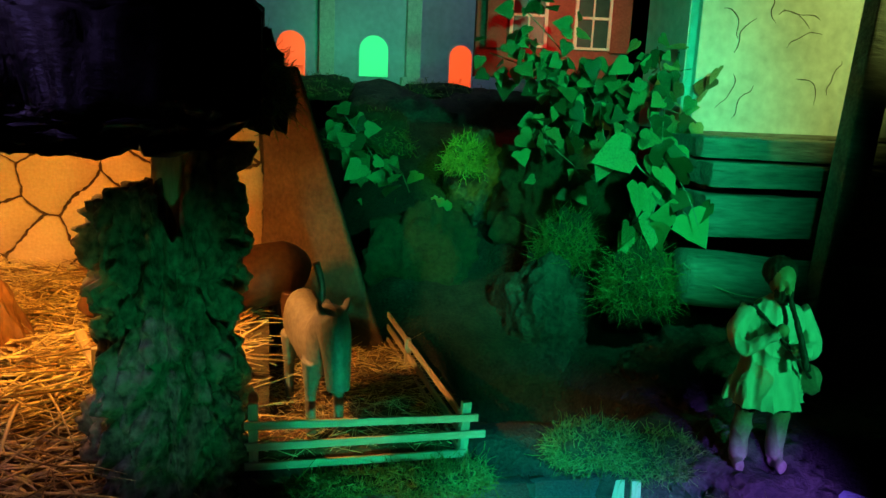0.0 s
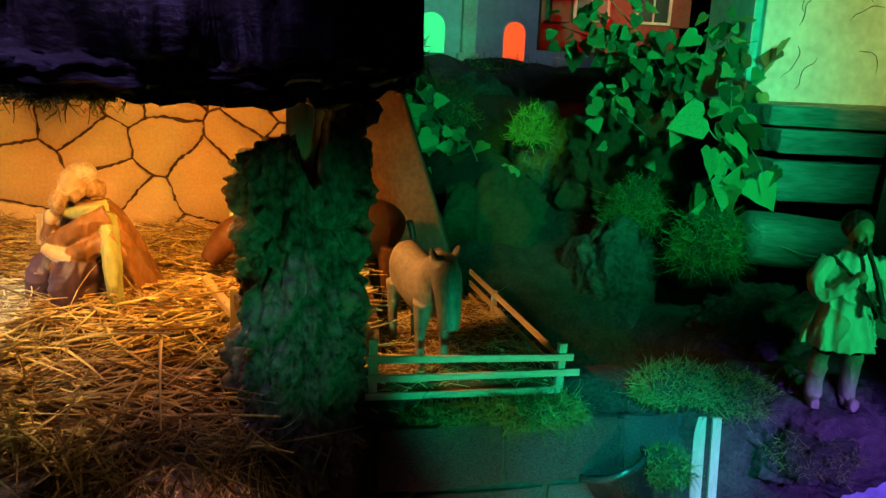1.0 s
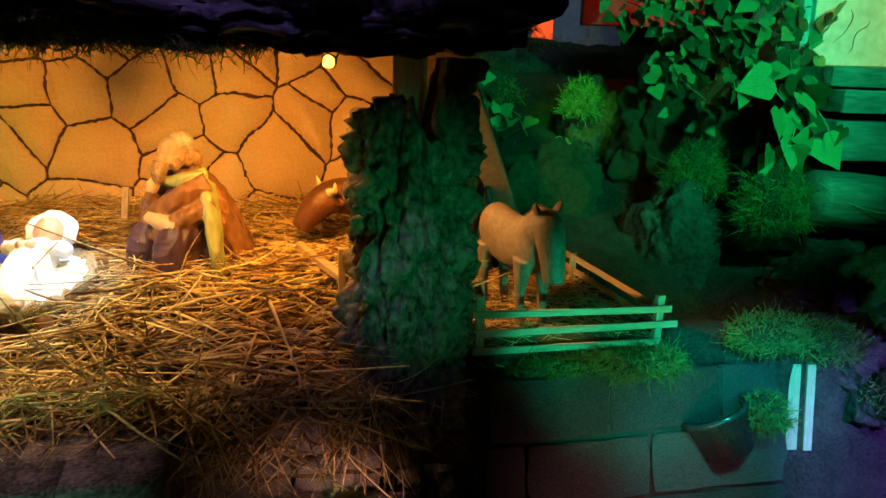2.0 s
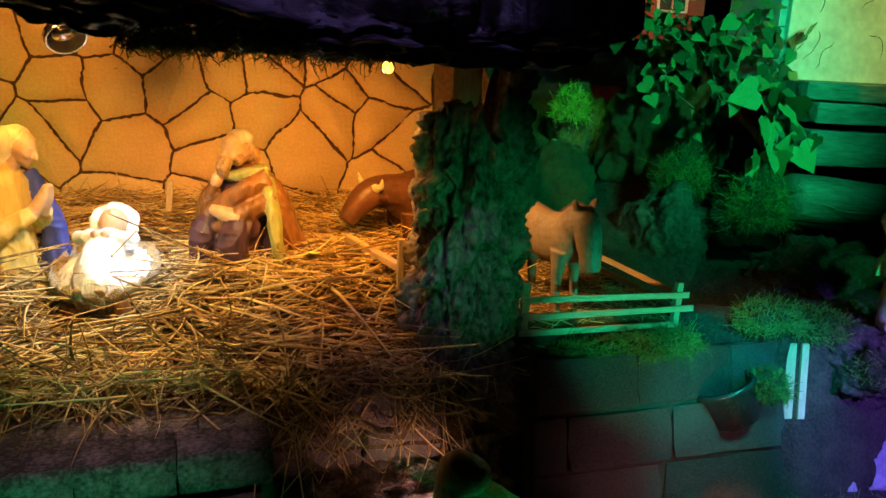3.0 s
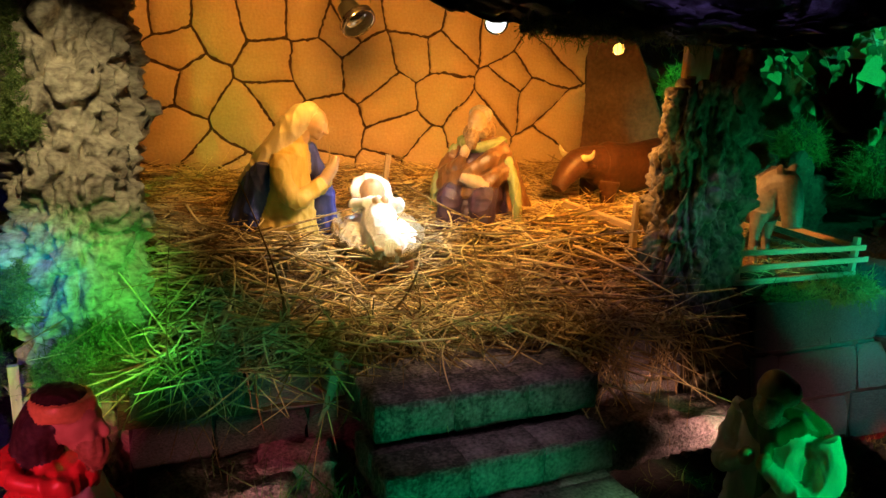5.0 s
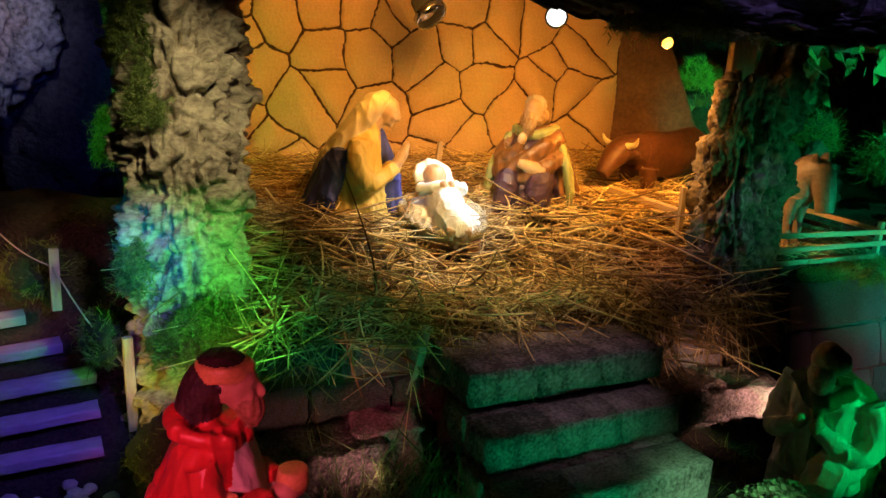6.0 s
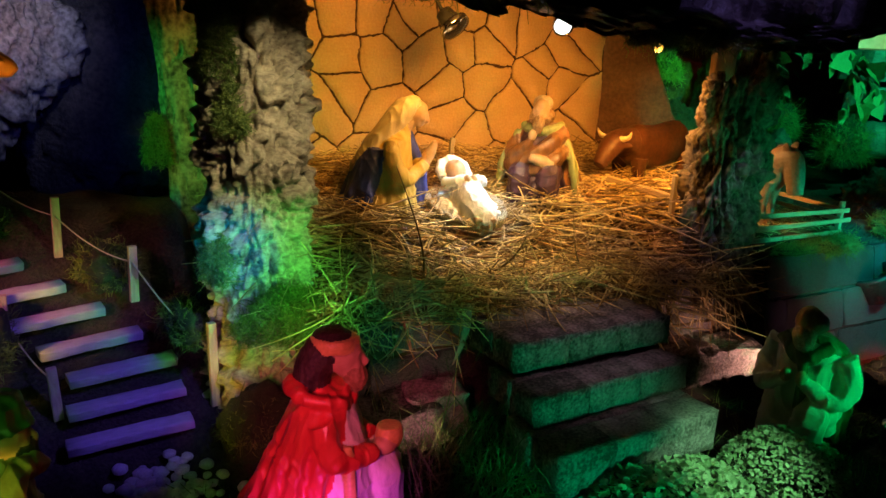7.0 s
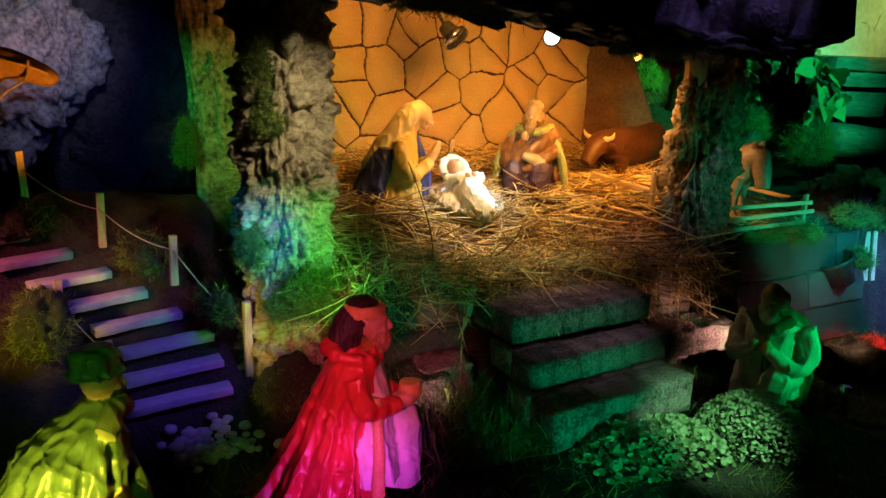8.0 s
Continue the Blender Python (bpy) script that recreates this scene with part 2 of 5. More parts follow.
F_WHITE = mat("white_cloth", (0.72, 0.72, 0.70), (0.85, 0.85, 0.83), 40, 0.6, **D)
F_GREY = mat("grey_hair", (0.36, 0.30, 0.23), (0.62, 0.55, 0.45), 60, 0.7, **G)
F_HAIR = mat("dark_hair", (0.012, 0.008, 0.006), (0.06, 0.04, 0.03), 60, 0.6, **G)
F_RED = mat("red_cloak", (0.50, 0.03, 0.03), (0.66, 0.08, 0.06), 30, 0.35, **D)
F_GOLD = mat("gilt_trim", (0.55, 0.36, 0.10), (0.75, 0.52, 0.18), 60, 0.35, **G)
F_GREEN = mat("dark_green_cloak", (0.05, 0.10, 0.04), (0.12, 0.20, 0.08), 30, 0.35, **D)
F_TUNIC = mat("pale_tunic", (0.60, 0.62, 0.50), (0.76, 0.78, 0.66), 30, 0.5, **D)
F_BOOT = mat("leather_boot", (0.28, 0.17, 0.12), (0.42, 0.28, 0.2), 50, 0.55, **G)
F_DONKEY = mat("donkey_coat", (0.14, 0.10, 0.065), (0.22, 0.17, 0.11), 40, 0.55, **G)
F_OX = mat("ox_coat", (0.060, 0.021, 0.009), (0.120, 0.048, 0.020), 30, 0.5, **G)
F_HORN = mat("horn", (0.62, 0.55, 0.36), (0.78, 0.72, 0.52), 40, 0.5, **G)
F_CAMEL = mat("camel_coat", (0.55, 0.30, 0.12), (0.68, 0.42, 0.18), 40, 0.5, **G)
F_BEARD = mat("brown_beard", (0.20, 0.11, 0.04), (0.42, 0.27, 0.12), 60, 0.6, **G)
F_WICKER = mat("wicker", (0.26, 0.18, 0.09), (0.50, 0.40, 0.22), 60, 0.6, 1.0, 0.004)

# ---- mesh helpers ----


def ss(a, b, t):
    t = min(1.0, max(0.0, (t - a) / (b - a)))
    return t * t * (3 - 2 * t)


def fbm(x, y, z, octaves=4):
    return noise.fractal(Vector((x, y, z)), 1.0, 2.0, octaves)


def mesh_of(name, bm, materials, smooth=True):
    me = bpy.data.meshes.new(name)
    bm.normal_update()
    bm.to_mesh(me)
    bm.free()
    for m in materials if isinstance(materials, (list, tuple)) else [materials]:
        me.materials.append(m)
    me.polygons.foreach_set("use_smooth", [smooth] * len(me.polygons))
    return me


def part(name, bm, material, parent=None, label="", smooth=True, m=None):
    ob = new(name, mesh_of(name, bm, material, smooth))
    if m is not None:
        ob.matrix_basis = m
    ob.parent = parent
    if label:
        tagged(ob, label)
    return ob


def thing(name, m, label, category, group="", kind=""):
    ob = new(name)
    ob.empty_display_size = 0.02
    ob.matrix_basis = m
    return tagged(ob, label, category, group, kind)


def block(sx, sy, sz, bevel=0.003, rough=0.0, seed=0, cuts=0):
    """A box on its base centre, with bevelled and worn edges."""
    bm = bmesh.new()
    bmesh.ops.create_cube(bm, size=1)
    bmesh.ops.scale(bm, vec=(sx, sy, sz), verts=bm.verts)
    bmesh.ops.translate(bm, vec=(0, 0, sz / 2), verts=bm.verts)
    if cuts:
        bmesh.ops.subdivide_edges(bm, edges=bm.edges[:], cuts=cuts, use_grid_fill=True)
    elif bevel:
        bmesh.ops.bevel(bm, geom=bm.edges[:], offset=bevel, segments=2, affect="EDGES", profile=0.6)
    if rough:
        for v in bm.verts:
            p = v.co * 45 + Vector((seed * 7.1, seed * 3.3, seed))
            v.co += Vector((noise.noise(p), noise.noise(p + Vector((31, 0, 0))), noise.noise(p + Vector((0, 47, 0))))) * rough
    return bm


def ring_tube(bm, rings, closed_ends=True, mi=0):
    rows = [[bm.verts.new(p) for p in r] for r in rings]
    n = len(rows[0])
    for a, b in zip(rows, rows[1:]):
        for i in range(n):
            f = bm.faces.new((a[i], a[(i + 1) % n], b[(i + 1) % n], b[i]))
            f.material_index = mi
    if closed_ends:
        for r, flip in ((rows[0], True), (rows[-1], False)):
            f = bm.faces.new(r[::-1] if flip else r)
            f.material_index = mi
    return rows


def loft(bm, spec, mi=0, n=32, folds=0, depth=0.0, phase=0.0):
    """Stacked rings (x, y, z, rx, ry), with folds of cloth that fade to the top."""
    fine = []
    for a, b in zip(spec, spec[1:]):
        for k in range(5):
            t = k / 5
            fine.append([p + (q - p) * t for p, q in zip(a, b)])
    fine.append(list(spec[-1]))
    rings = []
    for j, (x, y, z, rx, ry) in enumerate(fine):
        fade = 1 - j / len(fine)
        r = []
        for i in range(n):
            th = 2 * math.pi * i / n
            k = 1 + depth * fade * math.sin(folds * th + phase + 3 * z / 0.1) + depth * 0.5 * fade * math.sin((folds * 2 + 1) * th + z * 40)
            r.append((x + rx * k * math.cos(th), y + ry * k * math.sin(th), z))
        rings.append(r)
    ring_tube(bm, rings, True, mi)


def limb(bm, pts, radii, mi=0, n=14, flat=1.0):
    pts = [Vector(p) for p in pts]
    dense, rad = [], []
    for i in range(len(pts) - 1):
        p0, p1, p2, p3 = pts[max(i - 1, 0)], pts[i], pts[i + 1], pts[min(i + 2, len(pts) - 1)]
        for k in range(4):
            t = k / 4
            dense.append(0.5 * (2 * p1 + (p2 - p0) * t + (2 * p0 - 5 * p1 + 4 * p2 - p3) * t * t + (3 * p1 - p0 - 3 * p2 + p3) * t ** 3))
            rad.append(radii[i] + (radii[i + 1] - radii[i]) * t)
    dense.append(pts[-1])
    rad.append(radii[-1])
    rings = []
    side = Vector((0, 1, 0))
    for i, p in enumerate(dense):
        d = (dense[min(i + 1, len(dense) - 1)] - dense[max(i - 1, 0)]).normalized()
        if abs(d.dot(side)) > 0.95:
            side = Vector((1, 0, 0))
        u = d.cross(side).normalized()
        w = d.cross(u).normalized()
        rings.append([p + (u * math.cos(2 * math.pi * k / n) + w * flat * math.sin(2 * math.pi * k / n)) * rad[i] for k in range(n)])
    ring_tube(bm, rings, True, mi)


def ball(bm, c, r, mi=0, rot=(0, 0, 0), seg=18):
    made = bmesh.ops.create_uvsphere(bm, u_segments=seg, v_segments=seg // 2 + 2, radius=1)["verts"]
    m = pose(*c, *rot) @ Matrix.Diagonal((*r, 1))
    bmesh.ops.transform(bm, matrix=m, verts=made)
    for v in made:
        for f in v.link_faces:
            f.material_index = mi


def strands(name, starts, ways, lengths, radii, curl, material, segments=4, kink=0.0):
    """Many thin stalks in one mesh, each a bent three-sided tube; kink makes them stray at every step."""
    p = np.asarray(starts, float)
    d = np.asarray(ways, float)
    d /= np.linalg.norm(d, axis=1)[:, None]
    count = len(p)
    bend = np.random.normal(0, 1, (count, 3)) * np.asarray(curl)
    up = np.where(np.abs(d[:, 2:3]) > 0.9, np.array([[1.0, 0, 0]]), np.array([[0, 0, 1.0]]))
    u = np.cross(d, up)
    u /= np.linalg.norm(u, axis=1)[:, None]
    w = np.cross(d, u)
    verts = np.zeros((count, segments + 1, 3, 3))
    stray = np.zeros((count, 3))
    for s in range(segments + 1):
        t = s / segments
        if kink:
            stray = stray + np.random.normal(0, 1, (count, 3)) * (lengths * kink)[:, None]
        c = stray + p + d * (lengths * t)[:, None] + bend * (lengths * t * t)[:, None]
        r = radii * (1 - 0.6 * t)
        for k in range(3):
            a = 2 * math.pi * k / 3
            verts[:, s, k] = c + (u * math.cos(a) + w * math.sin(a)) * r[:, None]
    base = np.arange(count)[:, None, None, None] * (segments + 1) * 3
    s = np.arange(segments)[None, :, None, None] * 3
    k = np.arange(3)[None, None, :, None]
    quad = np.concatenate([base + s + k, base + s + (k + 1) % 3, base + s + 3 + (k + 1) % 3, base + s + 3 + k], axis=3).reshape(-1, 4)
    me = bpy.data.meshes.new(name)
    me.from_pydata(verts.reshape(-1, 3).tolist(), [], quad.tolist())
    me.materials.append(material)
    me.polygons.foreach_set("use_smooth", [True] * len(me.polygons))
    return me


def sheet(name, x0, x1, y0, y1, step, height, material):
    nx, ny = int((x1 - x0) / step) + 1, int((y1 - y0) / step) + 1
    verts = [(x0 + i * step, y0 + j * step, height(x0 + i * step, y0 + j * step)) for j in range(ny) for i in range(nx)]
    faces = [(j * nx + i, j * nx + i + 1, (j + 1) * nx + i + 1, (j + 1) * nx + i) for j in range(ny - 1) for i in range(nx - 1)]
    me = bpy.data.meshes.new(name)
    me.from_pydata(verts, [], faces)
    me.materials.append(material)
    me.polygons.foreach_set("use_smooth", [True] * len(faces))
    return new(name, me)

# ---- ground and room ----


def ground_height(x, y):
    z = 0.03 - 0.055 * ss(-1.0, -0.4, x)
    shelf = 0.70 + 0.06 * ss(0.28, 0.05, x)
    z += (0.255 - z) * ss(shelf, shelf + 0.035, y) * ss(-0.30, -0.22, x)
    z -= 0.17 * ss(0.08, 0.14, x) * ss(0.34, 0.26, x) * ss(0.84, 0.90, y) * ss(1.15, 1.05, y)
    z += 0.43 * ss(1.10, 2.2, y) * ss(-0.10, 0.06, x)
    left = 0.055 + 0.60 * (min(y, 1.15) - 0.71)
    z += (left - z) * ss(-1.17, -1.24, x) * ss(0.66, 0.72, y) * ss(1.55, 1.25, y)
    z += 0.012 * fbm(x * 9, y * 9, 0) + 0.03 * fbm(x * 5, y * 5, 3) * ss(1.05, 1.3, y)
    return z


ground = sheet("ground", -3.0, 3.0, -2.4, 3.2, 0.024, ground_height, M_EARTH)
tagged(ground, "dark uneven earth covering the whole crib landscape", "ground", kind="structure")


def slab(name, x0, x1, y0, y1, z0, z1, material, label, category="wall"):
    bm = block(x1 - x0, y1 - y0, z1 - z0, 0.0)
    ob = part(name, bm, material, None, "", False, pose((x0 + x1) / 2, (y0 + y1) / 2, z0))
    return tagged(ob, label, category, kind="structure")


slab("wall_north", -3.1, 3.1, 3.18, 3.3, -0.3, 2.2, M_ROOM, "dark plain room wall behind the crib")
slab("wall_south", -3.1, 3.1, -2.5, -2.38, -0.3, 2.2, M_ROOM, "dark plain room wall")
slab("wall_west", -3.1, -2.98, -2.38, 3.18, -0.3, 2.2, M_ROOM, "dark plain room wall")
slab("wall_east", 2.98, 3.1, -2.38, 3.18, -0.3, 2.2, M_ROOM, "dark plain room wall")
slab("ceiling", -3.1, 3.1, -2.5, 3.3, 2.2, 2.3, M_ROOM, "dark plain ceiling", "ceiling")

# ---- stable: stone-patterned back wall ----
WALL_Y = 1.3215
SEEDS = [(-1.047, 0.571), (-1.067, 0.646), (-1.1, 0.644), (-0.961, 0.634), (-0.896, 0.656), (-1.013, 0.526), (-1.058, 0.535), (-1.053, 0.427), (-0.922, 0.468),
         (-0.989, 0.375), (-1.069, 0.326), (-1.012, 0.333), (-0.982, 0.361), (-0.874, 0.555), (-0.872, 0.506), (-0.802, 0.666), (-0.795, 0.558), (-0.747, 0.645),
         (-0.677, 0.555), (-0.773, 0.455), (-0.639, 0.507), (-0.616, 0.431), (-0.638, 0.343), (-0.795, 0.341), (-0.542, 0.518), (-0.586, 0.59), (-0.738, 0.653),
         (-0.579, 0.665), (-0.541, 0.591), (-0.491, 0.651), (-0.419, 0.649), (-0.368, 0.543), (-0.38, 0.524), (-0.312, 0.591), (-0.332, 0.52), (-0.255, 0.441),
         (-0.282, 0.403), (-0.464, 0.445), (-0.567, 0.389), (-0.498, 0.311), (-0.283, 0.632), (-1.15, 0.56), (-1.15, 0.46)]
wall_stable = tagged(part("wall_stable", block(1.02, 0.02, 0.52, 0.002), M_JOINT, None, "", False, pose(-0.70, WALL_Y + 0.012, 0.24)),
                     "orange-lit board carved as crazy-paved stone wall with dark joints", "wall", kind="structure")


def cell(seed, others, lo, hi, gap):
    """The patch nearest to one seed, cut out of a rectangle, with a joint round it."""
    poly = [(lo[0], lo[1]), (hi[0], lo[1]), (hi[0], hi[1]), (lo[0], hi[1])]
    for o in others:
        dx, dz = o[0] - seed[0], o[1] - seed[1]
        d = math.hypot(dx, dz)
        nx, nz = dx / d, dz / d
        lim = (seed[0] + o[0]) / 2 * nx + (seed[1] + o[1]) / 2 * nz - gap
        out = []
        for a, b in zip(poly, poly[1:] + poly[:1]):
            da, db = a[0] * nx + a[1] * nz - lim, b[0] * nx + b[1] * nz - lim
            if da <= 0:
                out.append(a)
            if da * db < 0:
                t = da / (da - db)
                out.append((a[0] + (b[0] - a[0]) * t, a[1] + (b[1] - a[1]) * t))
        poly = out
        if len(poly) < 3:
            return []
    return poly


for i, s in enumerate(SEEDS):
    poly = cell(s, [o for o in SEEDS if o != s], (-1.20, 0.25), (-0.202, 0.745), 0.0024)
    if not poly:
        continue
    edge = []
    for a, b in zip(poly, poly[1:] + poly[:1]):
        k = max(2, int(math.hypot(b[0] - a[0], b[1] - a[1]) / 0.006))
        for j in range(k):
            x, z = a[0] + (b[0] - a[0]) * j / k, a[1] + (b[1] - a[1]) * j / k
            wob = 0.0080
            edge.append((x + wob * noise.noise(Vector((x * 17, z * 17, 2))) + 0.0030 * noise.noise(Vector((x * 150, z * 150, 0))),
                         z + wob * noise.noise(Vector((x * 17, z * 17, 9))) + 0.0030 * noise.noise(Vector((x * 150, z * 150, 5)))))
    cx, cz = sum(e[0] for e in edge) / len(edge), sum(e[1] for e in edge) / len(edge)
    bm = bmesh.new()
    back = [bm.verts.new((x - cx, 0, z - cz)) for x, z in edge]
    mid = [bm.verts.new((x - cx, -0.003, z - cz)) for x, z in edge]
    front = [bm.verts.new(((x - cx) * 0.975, -0.0052 - 0.0008 * noise.noise(Vector((x * 60, z * 60, 0))), (z - cz) * 0.975)) for x, z in edge]
    n = len(edge)
    for a, b in ((back, mid), (mid, front)):
        for k in range(n):
            bm.faces.new((a[k], a[(k + 1) % n], b[(k + 1) % n], b[k]))
    bm.faces.new(front)
    part("stone", bm, M_STONE, wall_stable, "", True, pose(cx + 0.70, -0.0102, cz - 0.24))

# brown sloping side panel beside the back wall
bm = bmesh.new()
N = 26
rows = []
for j in range(N + 1):
    v = j / N
    row = []
    for i in range(N + 1):
        u = i / N
        right = 0.200 * (1 - 0.72 * v)
        x, y, z = -0.205 + u * right, 1.325 - u * right * 0.95, 0.24 + 0.47 * v
        y += 0.012 * fbm(x * 14, z * 14, 1)
        row.append((x, y, z))
    rows.append(row)
front = [[bm.verts.new(p) for p in r] for r in rows]
rear = [[bm.verts.new((p[0] + 0.008, p[1] + 0.008, p[2])) for p in r] for r in rows]
for j in range(N):
    for i in range(N):
        bm.faces.new((front[j][i], front[j][i + 1], front[j + 1][i + 1], front[j + 1][i]))
        bm.faces.new((rear[j][i], rear[j + 1][i], rear[j + 1][i + 1], rear[j][i + 1]))
for j in range(N):
    bm.faces.new((front[j][N], rear[j][N], rear[j + 1][N], front[j + 1][N]))
    bm.faces.new((front[j][0], front[j + 1][0], rear[j + 1][0], rear[j][0]))
for i in range(N):
    bm.faces.new((front[N][i], front[N][i + 1], rear[N][i + 1], rear[N][i]))
tagged(part("wall_side", bm, M_BROWN), "rough brown panel closing the side of the stable", "wall", kind="structure")


# ---- cork bark ----
def plates(x, y, z, depth):
    """Relief of cracked cork: uneven plates with deep joints and crumbly faces."""
    wx = 0.35 * noise.noise(Vector((x * 0.9, y * 0.9, z * 0.9 + 5)))
    q = Vector((x + wx, y - wx, z + 0.4 * wx))
    d, at = noise.voronoi(q)
    gap = min(1.0, (d[1] - d[0]) * 5.0)
    lift = noise.cell(at[0] * 3.7)
    d2, at2 = noise.voronoi(q * 2.7)
    fine = min(1.0, (d2[1] - d2[0]) * 3.0)
    return depth * (0.9 * gap * (0.55 + 0.75 * lift) - 0.55 + 0.32 * fine * (0.5 + noise.cell(at2[0] * 5.1)) + 0.35 * noise.fractal(q * 4.0, 0.9, 2.0, 3))


def bark(name, cx, cy, hw, hd, z0, top, label, category, ridge=0.014, lean=(0, 0), n=260, rows=300, seed=0, flare=0.1, material=None, grain=(17.0, 9.0)):
    """A rough tube of bark; top gives the height of its rim for each side position."""
    bm = bmesh.new()
    rings = []
    mid = (hw + hd) / 2
    for j in range(rows + 1):
        v = j / rows
        ring = []
        for i in range(n):
            th = 2 * math.pi * i / n
            c, s = math.cos(th), math.sin(th)
            z = z0 + (top(c) - z0) * v
            k = 1 + flare * (1 - v) ** 2 + 0.16 * noise.noise(Vector((c * 1.6 + seed, s * 1.6, z * 6)))
            r = plates(c * mid * grain[0] * 2.2 + seed, s * mid * grain[0] * 2.2, z * grain[1] * 1.6, ridge * 1.5)
            g = abs(noise.noise(Vector((c * 3.2 + seed, s * 3.2, z * 5 + seed))))
            r += ridge * (math.sqrt(g) - 0.45)
            pit = noise.noise(Vector((c * 6 + 9 + seed, s * 6, z * 40)))
            r -= 0.014 * min(1, max(0, pit - 0.38) * 6)
            ring.append((cx + lean[0] * v + c * (hw * k + r), cy + lean[1] * v + s * (hd * k + r), z))
        rings.append(ring)
    inner = rings[-1]
    mx, my = sum(p[0] for p in inner) / n, sum(p[1] for p in inner) / n
    for f, dz in ((0.72, 0.0), (0.60, -0.05)):
        rings.append([(mx + (p[0] - mx) * f, my + (p[1] - my) * f, p[2] + dz) for p in inner])
    ring_tube(bm, rings)
    bmesh.ops.translate(bm, vec=(-cx, -cy, -z0), verts=bm.verts)
    return tagged(part(name, bm, material or M_BARK, None, "", True, pose(cx, cy, z0)), label, category)


def trunk_rim(c):
    return 0.570 + 0.045 * ss(0.35, 0.6, c) - 0.045 * ss(-0.15, 0.1, c) * ss(0.50, 0.25, c) - 0.02 * ss(-0.7, -1.0, c) + 0.012 * noise.noise(Vector((c * 9, 0, 0)))


bark("bark_post", -0.296, 0.800, 0.074, 0.05, -0.03, trunk_rim, "rugged cork bark post lit green holding up the stable roof", "bark post", seed=3)
bark("cork_tree", -1.172, 0.822, 0.068, 0.06, 0.0, lambda c: 0.98, "large furrowed cork bark trunk with moss patches, lit green and blue", "tree trunk", seed=11, flare=0.22, material=M_CORK, ridge=0.014, grain=(13.0, 13.0))
bark("bark_slab", -1.165, 1.19, 0.070, 0.022, 0.10, lambda c: 0.95, "split green-lit bark slab leaning behind the trunk", "bark slab", seed=23, lean=(-0.045, 0.0), ridge=0.004, n=170, rows=170, flare=0.0, grain=(7.0, 2.5))

# small wooden block between the lobes of the post
tagged(part("wooden_block", block(0.038, 0.030, 0.11, 0.002, 0.0006), M_WOODZ, None, "", False, pose(-0.292, 0.85, 0.51, 0, 0, -25)),
       "pale sawn wooden block standing between post and roof", "wooden block")

# roof of dark cork
bm = bmesh.new()
rings = []
NX, NR = 230, 120
X0, X1 = -1.26, -0.195
for i in range(NX + 1):
    u = i / NX
    x = X0 + (X1 - X0) * u
    end = 1 - max(0.0, (u - 0.93) / 0.07) ** 2 * 0.75
    ring = []
    low = 0.592 + 0.055 * ss(-0.55, -1.16, x) + 0.010 * noise.noise(Vector((x * 9, 0, 4))) + 0.008 * noise.noise(Vector((x * 26, 2, 4)))
    for k in range(NR):
        th = 2 * math.pi * k / NR
        c, s = math.cos(th), math.sin(th)
        ey = math.copysign(abs(c) ** 0.6, c)
        ez = math.copysign(abs(s) ** 0.7, s)
        y = 0.97 + 0.385 * ey
        z = low + 0.075 + 0.062 * ez * end + (0.085 * ss(0.655, 0.74, y) if s < 0 else 0.05) + 0.06 * ss(0.84, 1.36, y)
        g = abs(noise.noise(Vector((x * 5, c * 4, s * 9 + 3))))
        crag = abs(noise.noise(Vector((x * 16, c * 12, s * 22))))
        r = 0.030 * (math.sqrt(g) - 0.45) + 0.010 * (math.sqrt(crag) - 0.5) + plates(x * 12, c * 8, s * 7, 0.030)
        if c < -0.2:
            y -= r
        z += r * s * (0.9 if s > 0 else 0.45)
        ring.append((x, y, z))
    rings.append(ring)
ring_tube(bm, rings)
bmesh.ops.translate(bm, vec=(0.7, -0.97, -0.65), verts=bm.verts)
tagged(part("stable_roof", bm, M_BARK_ROOF, None, "", True, pose(-0.7, 0.97, 0.65)), "thick dark cork bark slab roofing the stable", "roof")


# ---- straw ----
def hay_height(x, y):
    z = 0.232 + 0.10 * ss(0.76, 0.95, y) + 0.03 * ss(0.95, 1.32, y) - 0.07 * ss(0.775, 0.735, y)
    z -= 0.03 * ss(-0.75, -0.40, x) * ss(0.95, 0.75, y)
    z += 0.010 * noise.noise(Vector((x * 12, y * 12, 0))) + 0.005 * noise.noise(Vector((x * 40, y * 40, 0)))
    z -= 0.045 * math.exp(-((x + 0.77) ** 2 + (y - 0.93) ** 2) / 0.012)
    return z


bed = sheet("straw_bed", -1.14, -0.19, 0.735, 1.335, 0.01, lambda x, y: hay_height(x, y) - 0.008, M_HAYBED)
tagged(bed, "packed straw floor of the stable, coloured dark as the shade between stalks", "straw", kind="stuff")
rng = np.random.default_rng(4)


def hay_on(count, x0, x1, y0, y1, height, lo=0.03, hi=0.09, rad=(0.0005, 0.0013), lift=0.25):
    x, y = rng.uniform(x0, x1, count), rng.uniform(y0, y1, count)
    z = np.array([height(a, b) for a, b in zip(x, y)]) + rng.uniform(-0.008, 0.012, count)
    th = rng.uniform(0, 2 * math.pi, count)
    w = np.stack([np.cos(th), np.sin(th) * 0.7, rng.normal(0.06, lift, count)], 1)
    length = rng.uniform(lo, hi, count)
    w /= np.linalg.norm(w, axis=1)[:, None]
    p = np.stack([x, y, z], 1) - w * (length * 0.5)[:, None]
    return p, w, length, rng.uniform(*rad, count)


